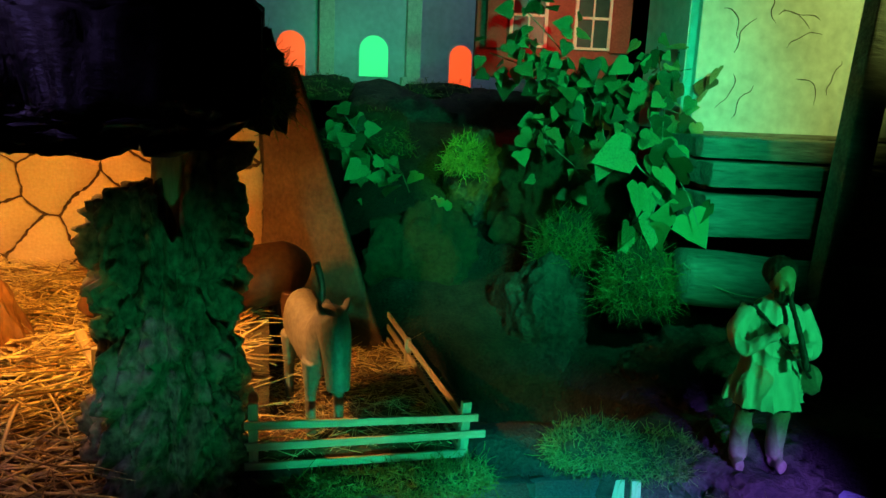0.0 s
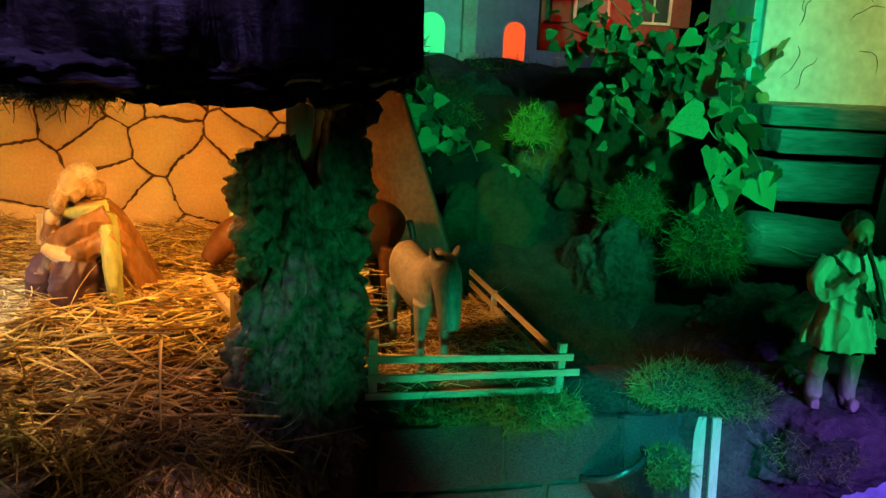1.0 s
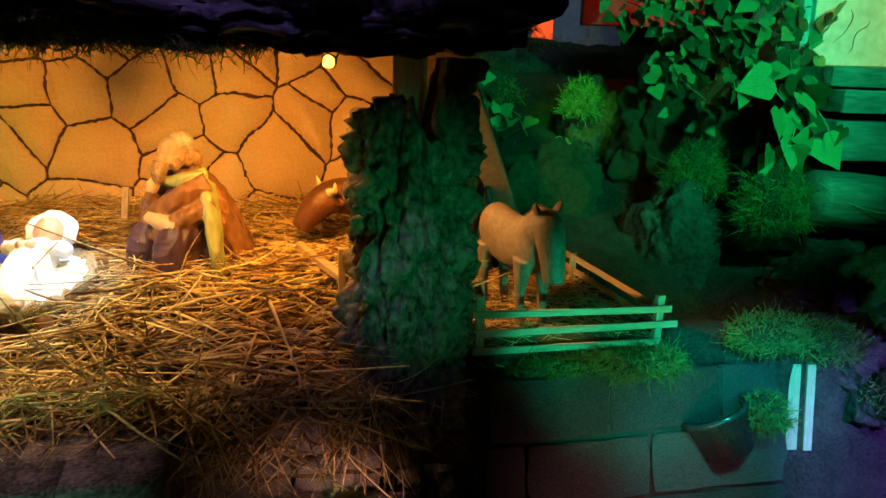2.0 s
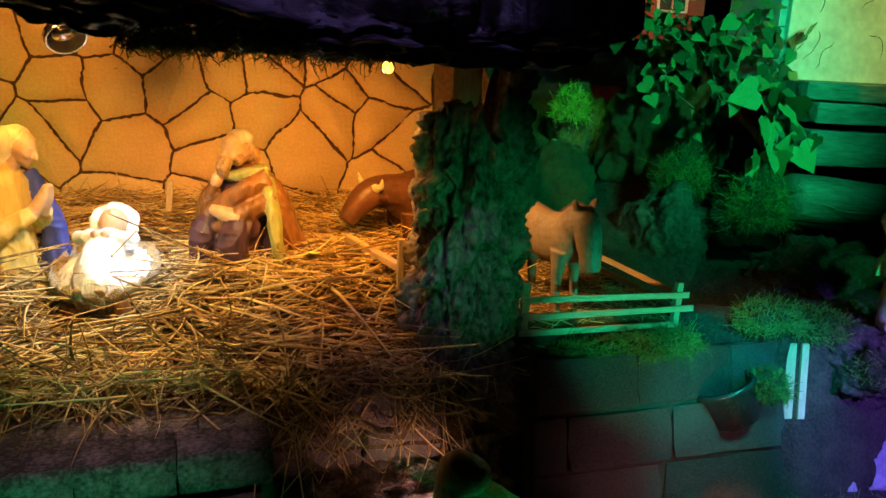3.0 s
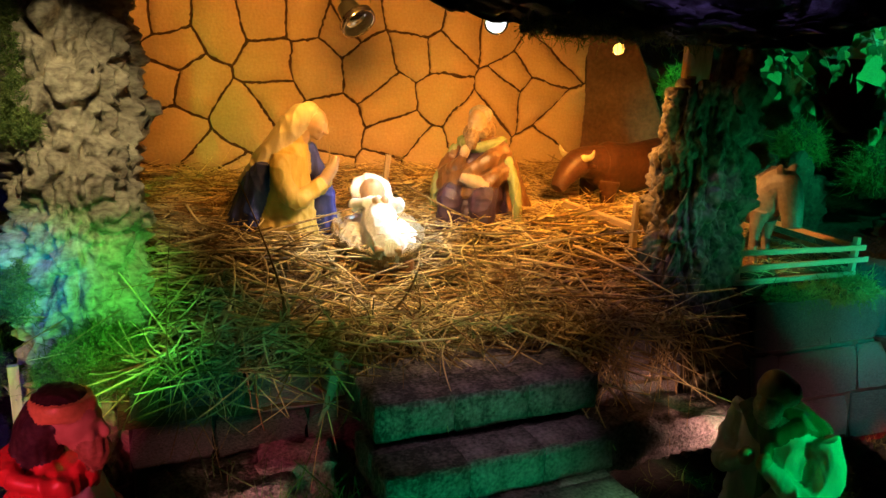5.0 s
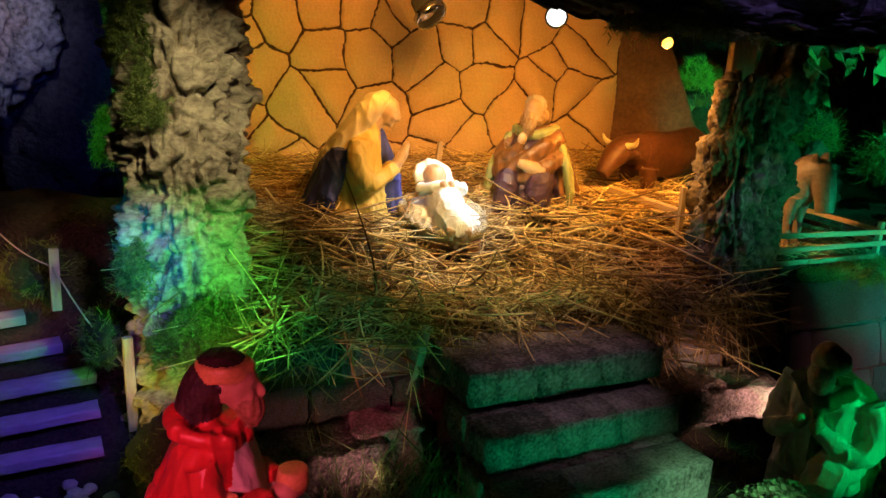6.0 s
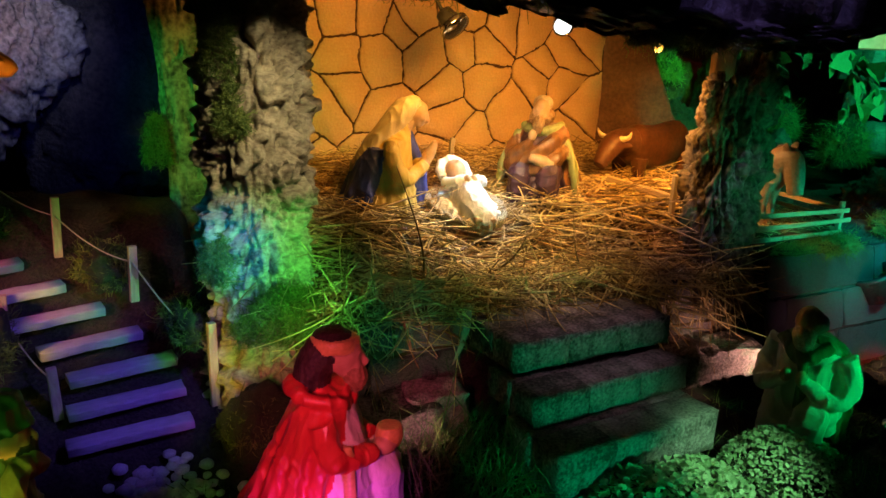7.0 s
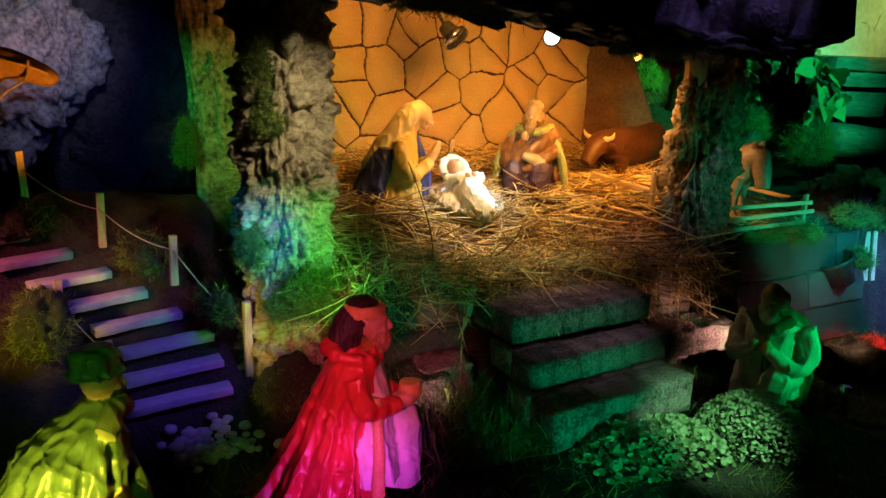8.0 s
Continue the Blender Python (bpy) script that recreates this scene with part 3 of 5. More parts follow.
p, w, l, r = hay_on(6200, -1.13, -0.22, 0.770, 1.31, hay_height, 0.035, 0.13, (0.0007, 0.0022), 0.15)
ob = new("straw_heap", strands("straw_heap", p, w, l, r, (0.3, 0.3, 0.10), M_HAY, 5))
tagged(ob, "loose golden dry straw heaped under the figures", "straw", kind="stuff")
count = 620
p = np.stack([rng.uniform(-1.10, -0.36, count), rng.uniform(0.745, 0.93, count), np.zeros(count)], 1)
p[:, 2] = [hay_height(a, b) + 0.006 for a, b in p[:, :2]]
p[:, 2] += rng.uniform(0, 0.010, count)
w = np.stack([rng.normal(0, 1.0, count), rng.normal(-0.25, 0.6, count), rng.normal(-0.03, 0.13, count)], 1)
ob = new("straw_stalks", strands("straw_stalks", p, w, rng.uniform(0.05, 0.16, count), rng.uniform(0.0014, 0.0032, count), (0.55, 0.4, 0.22), M_HAY, 6))
tagged(ob, "coarse bent straw stalks lying over the front of the heap", "straw", kind="stuff")
count = 800
x = rng.uniform(-1.12, -0.34, count)
p = np.stack([x, rng.uniform(0.725, 0.775, count), rng.uniform(0.205, 0.265, count) - 0.03 * (x > -0.6)], 1)
w = np.stack([rng.normal(0, 0.8, count), rng.uniform(-0.9, -0.1, count), rng.normal(-0.20, 0.40, count)], 1)
ob = new("straw_fringe", strands("straw_fringe", p, w, rng.uniform(0.03, 0.10, count), rng.uniform(0.0010, 0.0026, count), (0.6, 0.4, 0.6), M_HAY, 6))
tagged(ob, "straw stalks hanging over the front edge of the platform", "straw", kind="stuff")
count = 60
p = np.stack([rng.uniform(-0.62, -0.33, count), rng.uniform(0.70, 0.75, count), rng.uniform(0.17, 0.22, count)], 1)
w = np.stack([rng.normal(0, 0.35, count), rng.uniform(-0.4, 0.0, count), np.full(count, -1.0)], 1)
ob = new("hanging_straw", strands("hanging_straw", p, w, rng.uniform(0.05, 0.11, count), rng.uniform(0.0006, 0.0013, count), 0.25, M_HAY))
tagged(ob, "long straw stalks dangling beside the bark post", "straw", kind="stuff")


def pen_height(x, y):
    return ground_height(x, y) + 0.012


p, w, l, r = hay_on(1700, -0.23, 0.03, 0.79, 1.12, pen_height, 0.015, 0.05, (0.0005, 0.001), 0.15)
ob = new("pen_straw", strands("pen_straw", p, w, l, r, 0.2, M_HAY))
tagged(ob, "short trodden straw on the floor of the donkey pen", "straw", kind="stuff")
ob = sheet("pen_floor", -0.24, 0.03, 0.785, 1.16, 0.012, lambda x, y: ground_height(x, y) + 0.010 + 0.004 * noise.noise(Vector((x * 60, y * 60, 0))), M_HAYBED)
tagged(ob, "straw-covered floor of the donkey pen, coloured dark as the shade between stalks", "straw", kind="stuff")


# ---- masonry ----
def brick_wall(name, x0, x1, y0, z0, z1, lean, rows, length, label, seed=0, yaw=0.0, material=None):
    """Courses of worn bricks as parts, in front of a dark mortar core."""
    rnd = random.Random(seed)
    top = thing(name, pose(x0, y0, z0, 0, 0, yaw), label, "brick wall", kind="structure")
    h = (z1 - z0) / rows
    w = x1 - x0
    core = block(w, 0.03, z1 - z0 - 0.004, 0.002)
    part("mortar", core, M_MORTAR, top, "", False, pose(w / 2, 0.028, 0, -math.degrees(math.atan2(lean, z1 - z0))))
    shapes = [mesh_of("brick", block(1, 1, 1, 0.06, 0.0, 0), material or M_BRICK, False)]
    for q in range(3):
        bm = block(1, 1, 1, 0.0, 0.05, q + seed, 3)
        for v in bm.verts:
            c = Vector(v.co)
            if abs(c.x) > 0.45 and abs(c.z - 0.5) > 0.45:
                v.co.x *= 0.965
        shapes.append(mesh_of("brick", bm, material or M_BRICK, True))
    for j in range(rows):
        x = -length * 0.5 * (j % 2) + rnd.uniform(-0.01, 0.01)
        while x < w:
            bl = length * rnd.uniform(0.8, 1.2)
            a, b = max(x, 0), min(x + bl, w)
            x += bl
            if b - a < 0.012:
                continue
            ob = new("brick", shapes[1 + rnd.randrange(3)])
            ob.parent = top
            off = lean * (j + 0.5) / rows
            ob.matrix_basis = pose((a + b) / 2, off + 0.012 + rnd.uniform(-0.003, 0.003), j * h + 0.003, -math.degrees(math.atan2(lean, z1 - z0)), rnd.uniform(-0.6, 0.6), 0) @ Matrix.Diagonal((b - a - 0.007, 0.026, h - 0.007, 1))
    return top


brick_wall("wall_platform", -1.13, -0.34, 0.742, -0.02, 0.205, 0.0, 4, 0.11, "low wall of rough worn bricks under the straw platform", 2)
brick_wall("wall_pen", -0.215, 0.215, 0.690, -0.02, 0.228, 0.05, 3, 0.19, "turquoise-lit leaning retaining wall of grey blocks below the fence", 5, material=M_BLOCK)


def step_block(x, y, z, w, d, h, rz, bricks, seed, label):
    """One stair tread: a row or two of paving bricks on a slab."""
    rnd = random.Random(seed)
    top = thing("brick_step", pose(x, y, z - h, 0, 0, rz), label, "step", "steps up to the stable")
    part("bed", block(w - 0.016, d - 0.016, h - 0.010, 0.002), M_MORTAR, top, "dark mortar bed", False)
    for j, dd in enumerate((d * 0.5, d * 0.5)):
        a = -w / 2
        k = bricks + (j % 2)
        for i in range(k):
            bw = w / k * rnd.uniform(0.985, 1.0)
            c = -w / 2 + w * (i + 0.5) / k
            bm = block(bw - 0.0015, dd - 0.002, h, 0.0, 0.0025, seed * 31 + j * 7 + i, 4)
            part("brick", bm, M_BRICK, top, "", True, pose(c, -d / 4 + j * d / 2 + rnd.uniform(-0.002, 0.002), rnd.uniform(-0.001, 0.002), 0, 0, rnd.uniform(-0.4, 0.4)))


step_block(-0.725, 0.672, 0.204, 0.295, 0.125, 0.044, 3, 3, 1, "worn brick step with mossy joints and green-lit front edge")
step_block(-0.730, 0.608, 0.152, 0.292, 0.120, 0.044, 4, 3, 2, "worn brick step with mossy joints and green-lit front edge")
step_block(-0.735, 0.540, 0.104, 0.295, 0.125, 0.062, 4, 3, 3, "lowest worn brick step, damp and green-lit at its front")
for x, y, z, w, d, h, rz, sd in [(-0.385, 0.690, 0.052, 0.165, 0.09, 0.050, -6, 4), (-0.46, 0.71, 0.03, 0.12, 0.08, 0.07, 8, 6), (-1.03, 0.695, 0.035, 0.15, 0.09, 0.062, 8, 7), (-0.94, 0.715, 0.03, 0.09, 0.07, 0.075, -5, 8)]:
    tagged(part("stone_slab", block(w, d, h, 0.0, 0.009, sd, 12), M_BRICK, None, "", True, pose(x, y, z, 0, 0, rz)), "broken reddish-lit stone slab lying against the platform wall", "stone slab", "loose slabs")

bm = bmesh.new()
limb(bm, [(0, 0, 0), (-0.008, -0.012, -0.03), (-0.016, -0.014, -0.06), (-0.028, -0.010, -0.095)], [0.006, 0.007, 0.005, 0.001], 0, 12, 0.3)
tagged(part("dry_leaf", bm, F_BOOT, None, "", True, pose(-0.885, 0.715, 0.235)), "curled brown dry leaf hanging from the straw edge", "leaf")

# painted blue slab and planks at the end of the pen wall
for x, y, w in ((0.222, 0.728, 0.016), (0.243, 0.722, 0.012)):
    tagged(part("wooden_stake", block(w, 0.008, 0.12, 0.001), M_WOODZ, None, "", False, pose(x, y, 0.105, -8, 0, -10)), "narrow pale wooden stake lit blue and violet", "stake", "upright stakes")

# ---- fence ----
fence = thing("fence", pose(0.037, 0.787, 0.235), "small wooden pen fence of pale rails lit green", "fence")


def stick(a, b, w, t, name, parent, material=None, label=""):
    a, b = Vector(a), Vector(b)
    bm = block(1, 1, 1, 0.0)
    ln = (b - a).length
    for v in bm.verts:
        v.co = Vector((v.co.x * ln, v.co.y * t, (v.co.z - 0.5) * w))
    bmesh.ops.bevel(bm, geom=bm.edges[:], offset=min(w, t) * 0.15, segments=1, affect="EDGES")
    d = b - a
    m = Matrix.Translation((a + b) / 2) @ d.to_track_quat("X", "Z").to_matrix().to_4x4()
    return part(name, bm, material or M_WOOD, parent, label, False, m)


part("post", block(0.011, 0.009, 0.082, 0.001), M_WOODZ, fence, "", False, pose(0, 0, 0, 0, 2, 8))
part("post", block(0.011, 0.009, 0.078, 0.001), M_WOODZ, fence, "", False, pose(-0.245, 0.008, 0.012, 0, 0, 0))
part("post", block(0.009, 0.009, 0.075, 0.001), M_WOODZ, fence, "", False, pose(-0.024, 0.245, 0.005))
for a, b in (((-0.255, 0.0, 0.066), (0.016, -0.008, 0.064)), ((-0.255, 0.0, 0.040), (0.026, -0.008, 0.043)), ((-0.255, 0.0, 0.016), (0.004, -0.006, 0.018))):
    stick(a, b, 0.0095, 0.0035, "rail", fence)
for dz in (0.066, 0.045, 0.022):
    stick((-0.004, 0.004, dz), (-0.034, 0.375, dz + 0.012), 0.0095, 0.0035, "rail", fence)

# low board and stake inside the stable
tagged(stick((-0.43, 0.985, 0.352), (-0.375, 0.855, 0.335), 0.012, 0.012, "wooden_rail", None), "thin pale wooden rail lying in the straw", "rail")
tagged(part("wooden_stake", block(0.009, 0.009, 0.075, 0.001), M_WOODZ, None, "", False, pose(-0.380, 0.843, 0.305)), "short pale wooden stake standing in the straw", "stake")
tagged(part("wooden_stick", block(0.010, 0.007, 0.07, 0.001), M_WOODZ, None, "", False, pose(-0.70, 1.16, 0.345, 0, 6)), "short pale stick standing in the straw", "stick")


# ---- moss ----
def moss(centre, radii, count, label, length=(0.008, 0.026), bed=True, seed=1, rad=0.0005, group="moss clumps", shade=None):
    g = np.random.default_rng(seed)
    count = int(count * 2.4)
    n = g.normal(0, 1, (count, 3))
    n /= np.linalg.norm(n, axis=1)[:, None]
    n[:, 2] = np.abs(n[:, 2]) * 1.0 - 0.25
    lump = np.array([1 + 0.35 * noise.noise(Vector(v) * 2.2 + Vector((seed, 0, 0))) for v in n])
    p = n * np.asarray(radii) * 0.8 * lump[:, None]
    w = 0.12 * n + g.normal(0, 0.8, (count, 3))
    top = thing("moss_clump", pose(*centre), label, "moss", group)
    ob = new("tuft", strands("tuft", p, w, g.uniform(*length, count) * 0.42, g.uniform(0.6, 1.7, count) * rad * 1.5, 0.7, shade or M_MOSS, 5, 0.24))
    ob.parent = top
    # Inner cushion near black, standing for the shade deep between the strands.
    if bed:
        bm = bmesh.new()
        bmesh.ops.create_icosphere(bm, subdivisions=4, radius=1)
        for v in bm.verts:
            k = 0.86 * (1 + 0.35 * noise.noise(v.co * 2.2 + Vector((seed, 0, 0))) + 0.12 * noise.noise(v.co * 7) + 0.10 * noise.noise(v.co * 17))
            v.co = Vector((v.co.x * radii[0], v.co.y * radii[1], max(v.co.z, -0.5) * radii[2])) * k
        part("cushion", bm, M_MOSSBED, top, "moss cushion, coloured near black as the shade between strands")
    return top


GREEN_MOSS = "stringy green moss clump lit by coloured lamps"
moss((0.00, 0.765, 0.228), (0.075, 0.03, 0.018), 1500, "stringy green moss draped below the fence", (0.01, 0.035), seed=2)
moss((-0.10, 0.77, 0.225), (0.08, 0.025, 0.014), 1000, "dark moss strip along the foot of the fence", (0.01, 0.025), seed=3)
moss((0.195, 0.765, 0.255), (0.06, 0.045, 0.03), 1900, "bright stringy moss cushion on the wall end", (0.01, 0.03), seed=4)
moss((0.285, 0.755, 0.24), (0.06, 0.04, 0.03), 1200, GREEN_MOSS, (0.01, 0.03), seed=5)
moss((0.165, 0.715, 0.165), (0.032, 0.028, 0.032), 900, "moss tuft growing out of a black pot", (0.01, 0.03), seed=6)
moss((0.36, 0.69, 0.19), (0.06, 0.05, 0.05), 900, "brownish moss on the rock below the shepherd", seed=7)
moss((0.225, 1.555, 0.53), (0.040, 0.04, 0.07), 2000, "glowing green-lit moss tuft on the rock", (0.012, 0.035), seed=8, rad=0.0007)
moss((0.335, 1.22, 0.41), (0.05, 0.05, 0.075), 1500, "olive moss clump hanging on the rock", (0.015, 0.05), seed=9)
moss((0.395, 1.06, 0.375), (0.055, 0.05, 0.10), 2200, "hanging brown-green moss beard below the ivy", (0.015, 0.05), seed=10)
moss((-0.200, 0.80, 0.665), (0.035, 0.10, 0.07), 2200, "dark moss covering the end of the roof", (0.01, 0.03), seed=11)
moss((-0.58, 0.625, 0.622), (0.14, 0.02, 0.012), 900, "dark moss fringe hanging under the roof edge", (0.01, 0.03), seed=12, bed=False)
moss((-0.95, 0.625, 0.668), (0.14, 0.02, 0.012), 700, "dark moss fringe hanging under the roof edge", (0.01, 0.03), seed=13, bed=False)
moss((-1.225, 0.78, 0.58), (0.028, 0.035, 0.13), 1300, "dark moss patch growing on the bark trunk", (0.006, 0.02), seed=14, bed=False)
moss((-1.215, 0.765, 0.50), (0.022, 0.025, 0.07), 900, "brown moss patch growing on the bark trunk", (0.006, 0.02), seed=34, bed=False)
moss((-1.13, 0.765, 0.235), (0.035, 0.03, 0.05), 900, "green moss growing low on the trunk", (0.006, 0.02), seed=35, bed=False)
moss((-1.265, 1.165, 0.40), (0.025, 0.02, 0.10), 700, "dark moss hanging along the bark slab", (0.006, 0.022), seed=36, bed=False)
moss((-1.16, 0.75, 0.22), (0.075, 0.04, 0.08), 1900, "green moss growing round the foot of the trunk", (0.006, 0.02), seed=15, bed=False)
moss((-1.232, 0.80, 0.30), (0.022, 0.045, 0.085), 1200, "blue-lit moss on the side of the trunk", (0.006, 0.022), seed=16, bed=False)
moss((-1.20, 0.72, 0.09), (0.06, 0.04, 0.07), 1200, "dark moss between stairs and trunk", (0.006, 0.022), seed=26)
moss((-1.275, 0.86, 0.20), (0.030, 0.09, 0.035), 1300, "dark moss bank along the stairs", (0.008, 0.025), seed=17)
moss((-1.37, 1.02, 0.25), (0.04, 0.10, 0.04), 1300, "dark moss bank along the stairs", (0.008, 0.025), seed=18)
moss((-1.53, 0.90, 0.19), (0.045, 0.12, 0.06), 1600, "orange-lit moss bank beside the stairs", (0.008, 0.03), seed=19)
moss((-1.56, 1.12, 0.30), (0.06, 0.09, 0.04), 1000, "dark moss bank at the head of the stairs", (0.008, 0.03), seed=20)
moss((0.05, 1.80, 0.56), (0.11, 0.10, 0.09), 2200, "green mossy mound below the church", (0.01, 0.035), seed=21, rad=0.0008)
moss((-0.06, 2.16, 0.67), (0.14, 0.10, 0.05), 1400, "green mossy ridge below the church", (0.01, 0.035), seed=22, rad=0.0008)
moss((0.30, 2.16, 0.67), (0.18, 0.08, 0.04), 1000, "dark mossy ridge below the church", (0.01, 0.035), seed=23, rad=0.0008)
moss((-0.26, 0.55, -0.01), (0.10, 0.08, 0.03), 1100, "dark low moss on the ground", (0.008, 0.03), seed=24)
moss((0.02, 0.60, 0.0), (0.14, 0.06, 0.035), 900, "dark low moss at the foot of the wall", (0.008, 0.03), seed=25)


# ---- rocks ----
def rock(name, c, r, label, material, seed, detail=4, category="rock", rot=0, crag=0.35):
    bm = bmesh.new()
    bmesh.ops.create_icosphere(bm, subdivisions=detail + 1, radius=1)
    for v in bm.verts:
        d = v.co.normalized()
        k = 1 + crag * noise.noise(d * 1.7 + Vector((seed, 0, 0))) + crag * 0.5 * abs(noise.noise(d * 4 + Vector((0, seed, 0)))) + 0.13 * fbm(d.x * 7, d.y * 7, d.z * 7 + seed)
        v.co = Vector((d.x * r[0], d.y * r[1], d.z * r[2])) * k
    return tagged(part(name, bm, material, None, "", True, pose(*c, 0, 0, rot)), label, category)


rock("rock", (0.30, 1.22, 0.27), (0.09, 0.09, 0.13), "brown rock shading a dark hollow behind the pen", M_ROCK, 3)
rock("rock", (0.28, 1.60, 0.47), (0.075, 0.07, 0.11), "green-lit rock with moss on its face", M_ROCK, 4)
rock("rock", (0.14, 1.95, 0.56), (0.16, 0.10, 0.10), "dark rock slope below the church", M_ROCK, 5)
rock("rock", (0.46, 0.95, 0.25), (0.13, 0.09, 0.08), "dark rock under the log", M_ROCK, 6)
rock("rock", (0.40, 0.74, 0.19), (0.10, 0.075, 0.075), "flat dark rock carrying the shepherd", M_ROCK, 7)
rock("rock", (-1.56, 1.66, 0.56), (0.17, 0.09, 0.20), "pale craggy rock face lit bluish white", M_BARK, 8, 5)
rock("rock", (-1.30, 1.75, 0.45), (0.20, 0.08, 0.30), "dark blue-lit rock wall behind the stairs", M_ROCK, 9)
# Near-black moss colour puts the shade of the hollow into these two rocks.
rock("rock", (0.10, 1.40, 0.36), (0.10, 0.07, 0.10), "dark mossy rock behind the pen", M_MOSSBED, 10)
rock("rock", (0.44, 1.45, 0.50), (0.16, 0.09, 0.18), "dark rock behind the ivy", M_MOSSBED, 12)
rock("rock", (0.05, 0.52, -0.02), (0.07, 0.045, 0.04), "low dark rock on the ground", M_ROCK, 13)
rock("rock", (-0.13, 0.60, 0.01), (0.055, 0.045, 0.04), "low dark rock on the ground", M_ROCK, 14)

bm = block(0.40, 0.05, 0.26, 0.0, 0.0, 0, 40)
for v in bm.verts:
    p = v.co
    v.co.y += plates(p.x * 14, p.y * 6, p.z * 14, 0.006) + 0.012 * noise.noise(Vector((p.x * 8, 0, p.z * 8)))
    v.co.z += (0.012 * noise.noise(Vector((p.x * 16, 3, 0))) - 0.25 * max(0, p.x)) * (1 if p.z > 0.2 else 0.3)
tagged(part("plaster_slab", bm, M_SLATE, None, "", True, pose(0.40, 0.715, -0.03, -16, 0, -14)), "cracked plaster slab sloping beside the wall, lit cyan and violet", "slab")

# black pots on the wall ledge
for x, y, z, s in ((0.125, 0.720, 0.100, 1.3),):
    bm = bmesh.new()
    prof = [(0.018, 0), (0.026, 0.004), (0.034, 0.045), (0.037, 0.046), (0.037, 0.052), (0.033, 0.052), (0.030, 0.036)]
    ring_tube(bm, [[(r * math.cos(2 * math.pi * k / 36) * s, r * math.sin(2 * math.pi * k / 36) * s, zz * s) for k in range(36)] for r, zz in prof])
    tagged(part("plant_pot", bm, M_POT, None, "", True, pose(x, y, z + 0.01, -14, -22, 0)), "small glossy black pot tipped against the wall", "pot", "black pots")

# ---- log and planks under the building ----
bm = bmesh.new()
rings = []
for j in range(60):
    u = j / 59
    rr = 0.046 * (1 + 0.06 * noise.noise(Vector((u * 6, 0, 0))))
    rings.append([(u * 0.75, rr * (1 + 0.06 * noise.noise(Vector((u * 20, k * 0.6, 1)))) * math.cos(2 * math.pi * k / 40), rr * math.sin(2 * math.pi * k / 40)) for k in range(40)])
ring_tube(bm, rings)
tagged(part("log", bm, M_DARKWOOD, None, "", True, pose(0.462, 1.05, 0.402, 0, 5, -4)), "round weathered log with cut face lying under the planks", "log")
for i, (x, y, z, h, d) in enumerate([(0.86, 1.15, 0.585, 0.035, 0.13), (0.86, 1.12, 0.54, 0.040, 0.14), (0.86, 1.11, 0.455, 0.070, 0.10)]):
    tagged(part("plank", block(0.68, d, h, 0.0, 0.004, i, 14), M_DARKWOOD, None, "", True, pose(x, y, z, 0, 1.0, -3)), "weathered dark timber plank stacked under the building", "plank", "stacked planks")

tagged(part("dark_post", block(0.050, 0.035, 0.95, 0.004, 0.002, 3), M_DARKWOOD, None, "", False, pose(0.675, 0.98, 0.22, 0, 4)), "dark upright timber post in front of the planks", "post")

# ---- white building ----
building = thing("building", pose(0.575, 1.25, 0.628, 0, 0, -6), "model house with cracked white plaster walls lit green and yellow", "model house")
part("wall", block(0.36, 0.03, 0.55, 0.002), M_PLASTER, building, "", False, pose(0.18, 0.015, 0))
part("wall", block(0.25, 0.03, 0.55, 0.002), M_PLASTER, building, "", False, pose(0.50, 0.015, 0))
part("sill", block(0.66, 0.045, 0.008, 0.002), M_DARKWOOD, building, "dark base strip", False, pose(0.315, 0.008, -0.006))
part("wall", block(0.02, 0.20, 0.55, 0.002), M_PLASTER, building, "", False, pose(-0.006, 0.115, 0))
rnd = random.Random(8)
for i in range(13):
    x, z = rnd.uniform(0.02, 0.27), rnd.uniform(0.02, 0.30)
    pts, a = [], rnd.uniform(0.6, 2.4)
    for k in range(7):
        pts.append((x, -0.0006, z))
        a += rnd.uniform(-0.7, 0.7)
        x, z = min(0.285, max(0.005, x + 0.013 * math.cos(a))), max(0.004, z + 0.013 * math.sin(a))
    bm = bmesh.new()
    limb(bm, pts, [0.0003] + [rnd.uniform(0.0006, 0.0013) for _ in range(5)] + [0.0003], 0, 5, 0.5)
    part("crack", bm, M_CRACK, building, "")

# ---- church facade ----
church = thing("church", pose(0.15, 2.38, 0.69), "grey church facade with pale columns and glowing arched windows", "church")
part("wall", block(1.1, 0.03, 0.75, 0.003), M_CHURCH, church, "", False, pose(0, 0.02, -0.02))


def column(x):
    col = part("column", block(0.046, 0.030, 0.72, 0.003), M_COLUMN, church, "", False, pose(x, -0.01, 0.03))
    part("foot", block(0.075, 0.040, 0.035, 0.010), M_COLUMN, col, "", False, pose(0, 0, -0.03))


for x in (-0.165, 0.105, 0.44):
    column(x)


def arch(w, h, d, n=14):
    pts = [(-w / 2, 0), (w / 2, 0)] + [(w / 2 * math.cos(math.pi * k / n), h - w / 2 + w / 2 * math.sin(math.pi * k / n)) for k in range(n + 1)]
    bm = bmesh.new()
    f = bm.faces.new([bm.verts.new((x, 0, z)) for x, z in pts])
    ex = bmesh.ops.extrude_face_region(bm, geom=[f])
    bmesh.ops.translate(bm, vec=(0, -d, 0), verts=[v for v in ex["geom"] if isinstance(v, bmesh.types.BMVert)])
    bmesh.ops.recalc_face_normals(bm, faces=bm.faces[:])
    return bm


